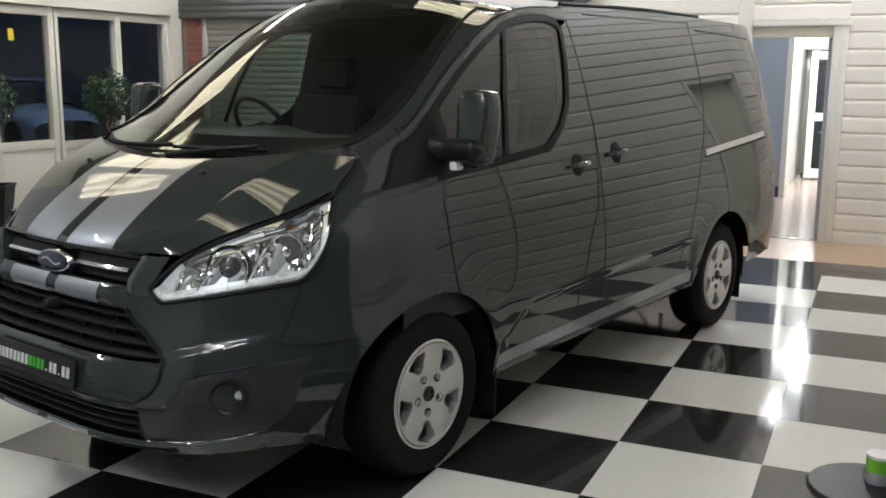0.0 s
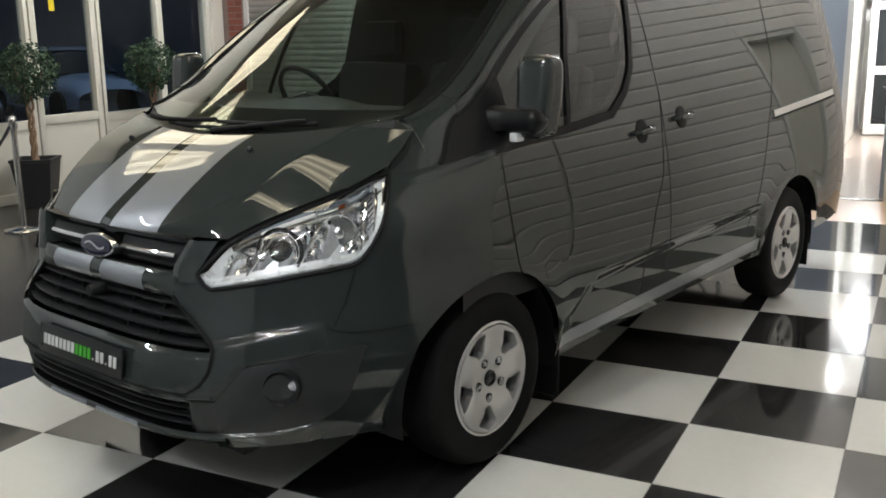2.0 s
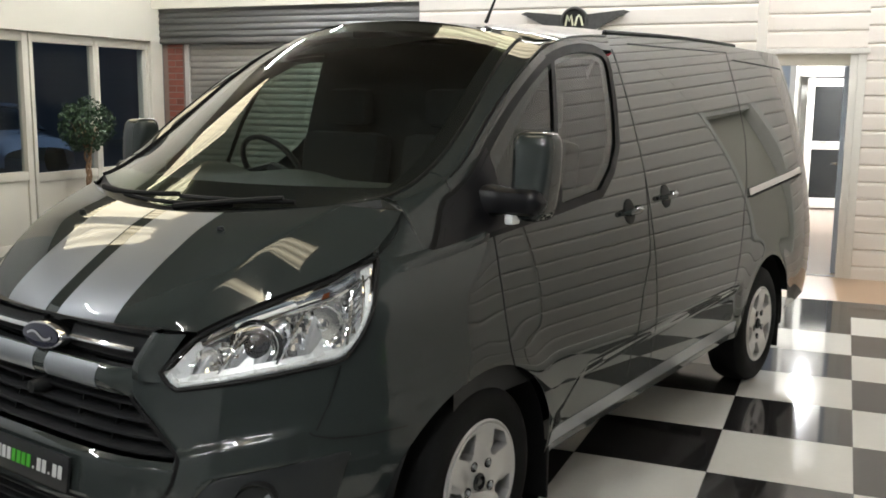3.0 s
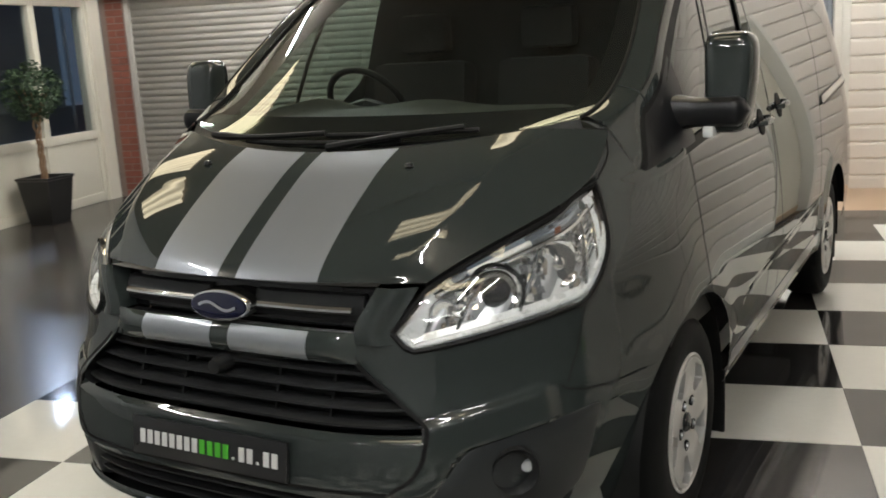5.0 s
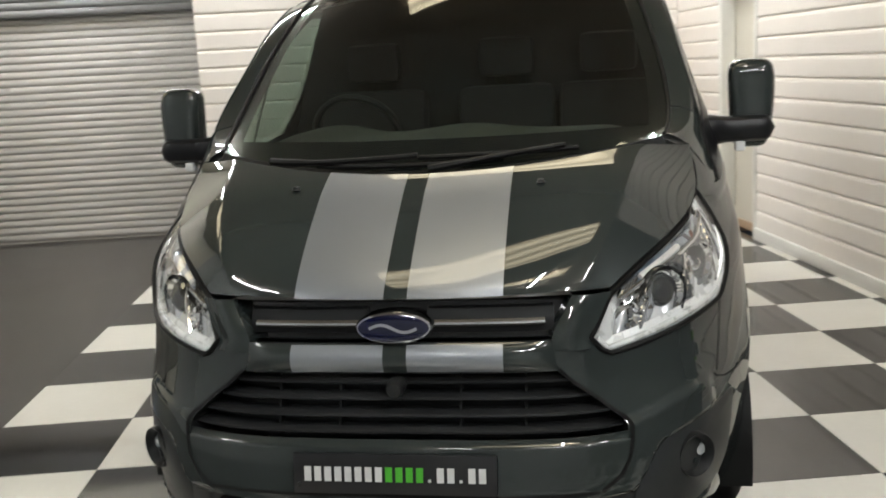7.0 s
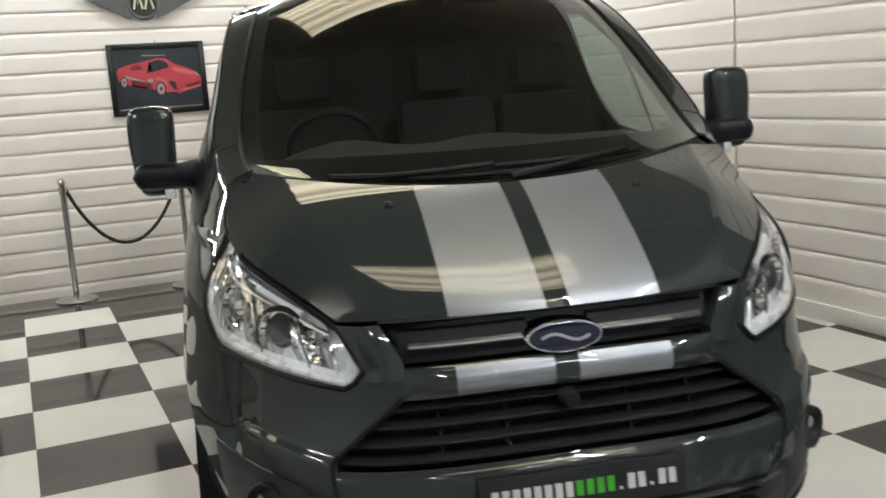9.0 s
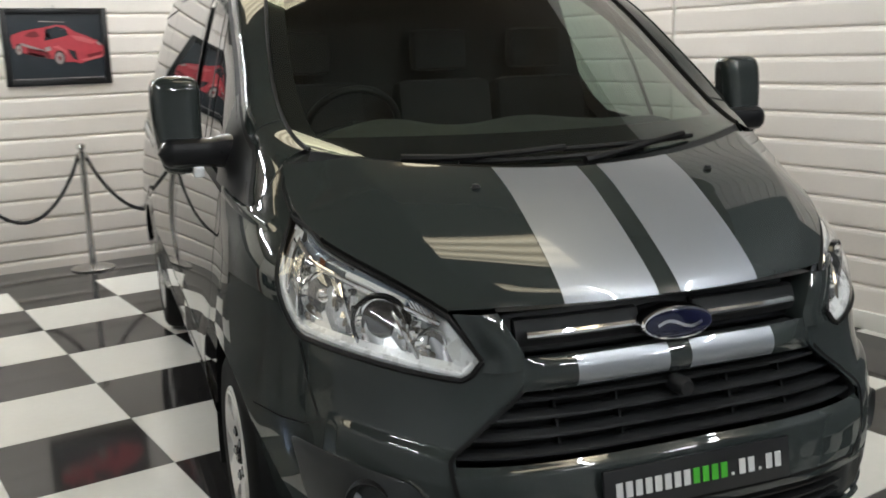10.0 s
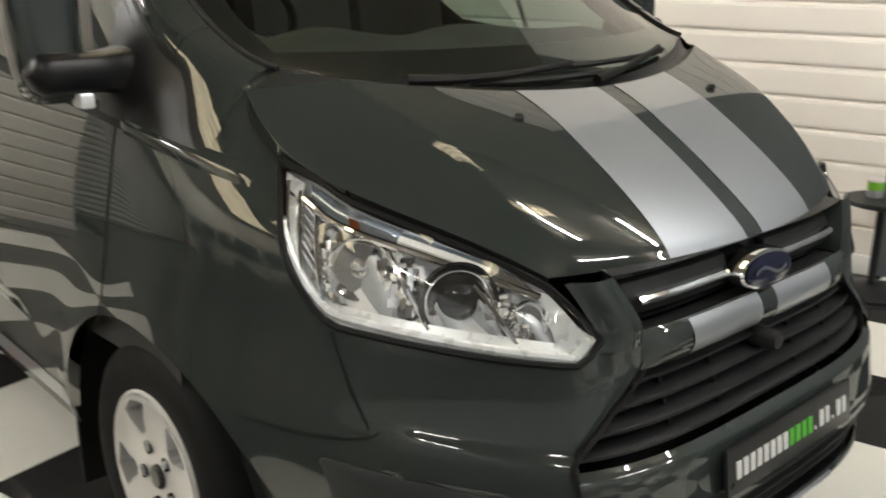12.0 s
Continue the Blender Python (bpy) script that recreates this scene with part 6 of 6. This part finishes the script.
# ---- small pedestal table with a can ----
table = thing("pedestal_table", (0.99, -0.60, 0), "small round black pedestal table on the tiles", "table")
part("tabletop", lathe(bmesh.new(), [(0.001, 0.440), (0.160, 0.440), (0.170, 0.447), (0.172, 0.458), (0.165, 0.466), (0.001, 0.466)], sides=48), BLACK_PLASTIC, table, "round black tabletop")
part("pole", lathe(bmesh.new(), [(0.018, 0.03), (0.018, 0.44)], sides=20), BLACK_PLASTIC, table)
part("foot", lathe(bmesh.new(), [(0.001, 0.0), (0.17, 0.0), (0.172, 0.012), (0.15, 0.03), (0.03, 0.05), (0.001, 0.05)], sides=40), BLACK_PLASTIC, table, "heavy round black foot")
can = thing("small_can", (1.005, -0.56, 0.466), "small tin with a green and grey band on the table", "can")
part("can_body", lathe(bmesh.new(), [(0.034, 0.0), (0.036, 0.004), (0.036, 0.036), (0.035, 0.040)], sides=28), CAN_GREY, can, "grey lower band")
part("can_band", lathe(bmesh.new(), [(0.0362, 0.036), (0.0362, 0.076)], sides=28), CAN_GREEN, can, "bright green band")
part("can_lid", lathe(bmesh.new(), [(0.037, 0.074), (0.037, 0.082), (0.032, 0.084), (0.001, 0.083)], sides=28), CAN_LID, can, "pale lid")


# ---- pieces of floor and walls ----
def tile_mesh(name, mat, wide=S):
    bm = box(bmesh.new(), (0.0012, 0.0012, -0.02), (wide - 0.0012, S - 0.0012, 0.0))
    me = bpy.data.meshes.new(name)
    bm.to_mesh(me)
    bm.free()
    me.materials.append(mat)
    return me


white_tile, black_tile = tile_mesh("tile_white", TILE_WHITE), tile_mesh("tile_black", TILE_BLACK)
cut_white, cut_black = tile_mesh("tile_white_cut", TILE_WHITE, 0.1), tile_mesh("tile_black_cut", TILE_BLACK, 0.1)
rnd = random.Random(4)
for i in range(-6, 3):
    for j in range(-15, 8):
        t = new("tile", (cut_black if i == 2 else black_tile) if (i + j) % 2 else (cut_white if i == 2 else white_tile))
        t.parent = floor
        t.matrix_basis = pose(i * S, j * S, rnd.uniform(-0.0004, 0.0004), rnd.uniform(-0.03, 0.03), rnd.uniform(-0.03, 0.03))

PITCH = 0.1547


def plank_mesh(length):
    """A board with a rounded face and a shadow groove, along x, facing -y, from z 0."""
    h, d = PITCH, 0.016
    prof = [(0, 0.0), (-d * 0.35, 0.004), (-d * 0.9, 0.012), (-d, 0.022), (-d, h - 0.03), (-d * 0.8, h - 0.014), (-0.004, h - 0.006), (0.0, h)]
    vs = [(x, y, z) for x in (0, length) for y, z in prof]
    n = len(prof)
    fs = [(k, k + 1, n + k + 1, n + k) for k in range(n - 1)] + [tuple(range(n))[::-1], tuple(range(n, 2 * n))]
    me = bpy.data.meshes.new("plank")
    me.from_pydata(vs, [], fs)
    me.materials.append(WHITE_PLANK)
    me.update()
    return me


def plank_wall(parent, start, turn, runs, z0=0.0, z1=CEIL):
    """Courses of boards; runs are (from, to) stretches along the wall."""
    for a, b in runs:
        me = plank_mesh(b - a)
        z = z0
        while z < z1 - 0.02:
            ob = new("plank", me)
            ob.parent = parent
            ob.matrix_basis = pose(*start, 0, 0, turn) @ pose(a, 0, z, rnd.uniform(-0.3, 0.3))
            z += PITCH


plank_wall(wall_right, (WALL_X - 0.001, 4.46, 0), -90, ((0.0, 2.40), (2.43, 5.01)), z0=-0.067)
plank_wall(wall_picture, (-3.3, WALL_Y - 0.001, 0), 0, ((0.0, 3.04),), z0=-0.0685)
plank_wall(bpy.data.objects["wall_right_far"], (WALL_X - 0.001, BACK_Y, 0), -90, ((0.0, 1.22),), z0=-0.067)
plank_wall(wall_back, (0.60, BACK_Y - 0.001, 0), 0, ((0.0, 0.68),), z0=-0.036)
plank_wall(bpy.data.objects["wall_back_lintel"], (-0.26, BACK_Y - 0.001, 2.09), 0, ((0.0, 0.86),), z0=0.0, z1=CEIL - 2.09)
plank_wall(bpy.data.objects["wall_right_lintel"], (WALL_X - 0.001, 5.327, 2.0988), -90, ((0.0, 0.864),), z0=0.0, z1=CEIL - 2.0988)

# roller shutter slats, each a rounded pressed strip
def slat_mesh(length, pitch, mat):
    prof = [(0.0, 0.0), (-0.010, 0.006), (-0.016, pitch * 0.35), (-0.014, pitch * 0.65), (-0.004, pitch * 0.92), (0.0, pitch)]
    n = len(prof)
    me = bpy.data.meshes.new("slat")
    me.from_pydata([(x, y, z) for x in (0, length) for y, z in prof], [], [(k, k + 1, n + k + 1, n + k) for k in range(n - 1)] + [tuple(range(n))[::-1], tuple(range(n, 2 * n))])
    me.materials.append(mat)
    me.polygons.foreach_set("use_smooth", [True] * len(me.polygons))
    me.update()
    return me


pale_slat, dark_slat = slat_mesh(3.62, 0.0735, SHUTTER), slat_mesh(3.90, 0.0735, SHUTTER_DARK)
for k in range(30):
    ob = new("slat", pale_slat)
    ob.parent = shutter
    ob.matrix_basis = pose(-6.86, SHUT_Y + 0.06, 0.02 + 0.0735 * k)
for k in range(6):
    ob = new("slat", dark_slat)
    ob.parent = shutter_upper
    ob.matrix_basis = pose(-7.19, SHUT_Y - 0.05, 2.215 + 0.0735 * k)
brick_me = bpy.data.meshes.new("brick")
bb = box(bmesh.new(), (0, 0, 0), (0.215, 0.10, 0.065), 0.004)
bb.to_mesh(brick_me)
bb.free()
brick_me.materials.append(BRICK)
half_me = bpy.data.meshes.new("brick_half")
bb = box(bmesh.new(), (0, 0, 0), (0.1025, 0.10, 0.065), 0.004)
bb.to_mesh(half_me)
bb.free()
half_me.materials.append(BRICK)
for k in range(30):
    for me, dx in (((brick_me, 0.005),) if k % 2 else ((half_me, 0.005), (half_me, 0.1175))):
        ob = new("brick", me)
        ob.parent = brick_pier
        ob.matrix_basis = pose(-7.13 + dx, SHUT_Y - 0.002 + rnd.uniform(-0.002, 0.002), 0.005 + 0.075 * k)
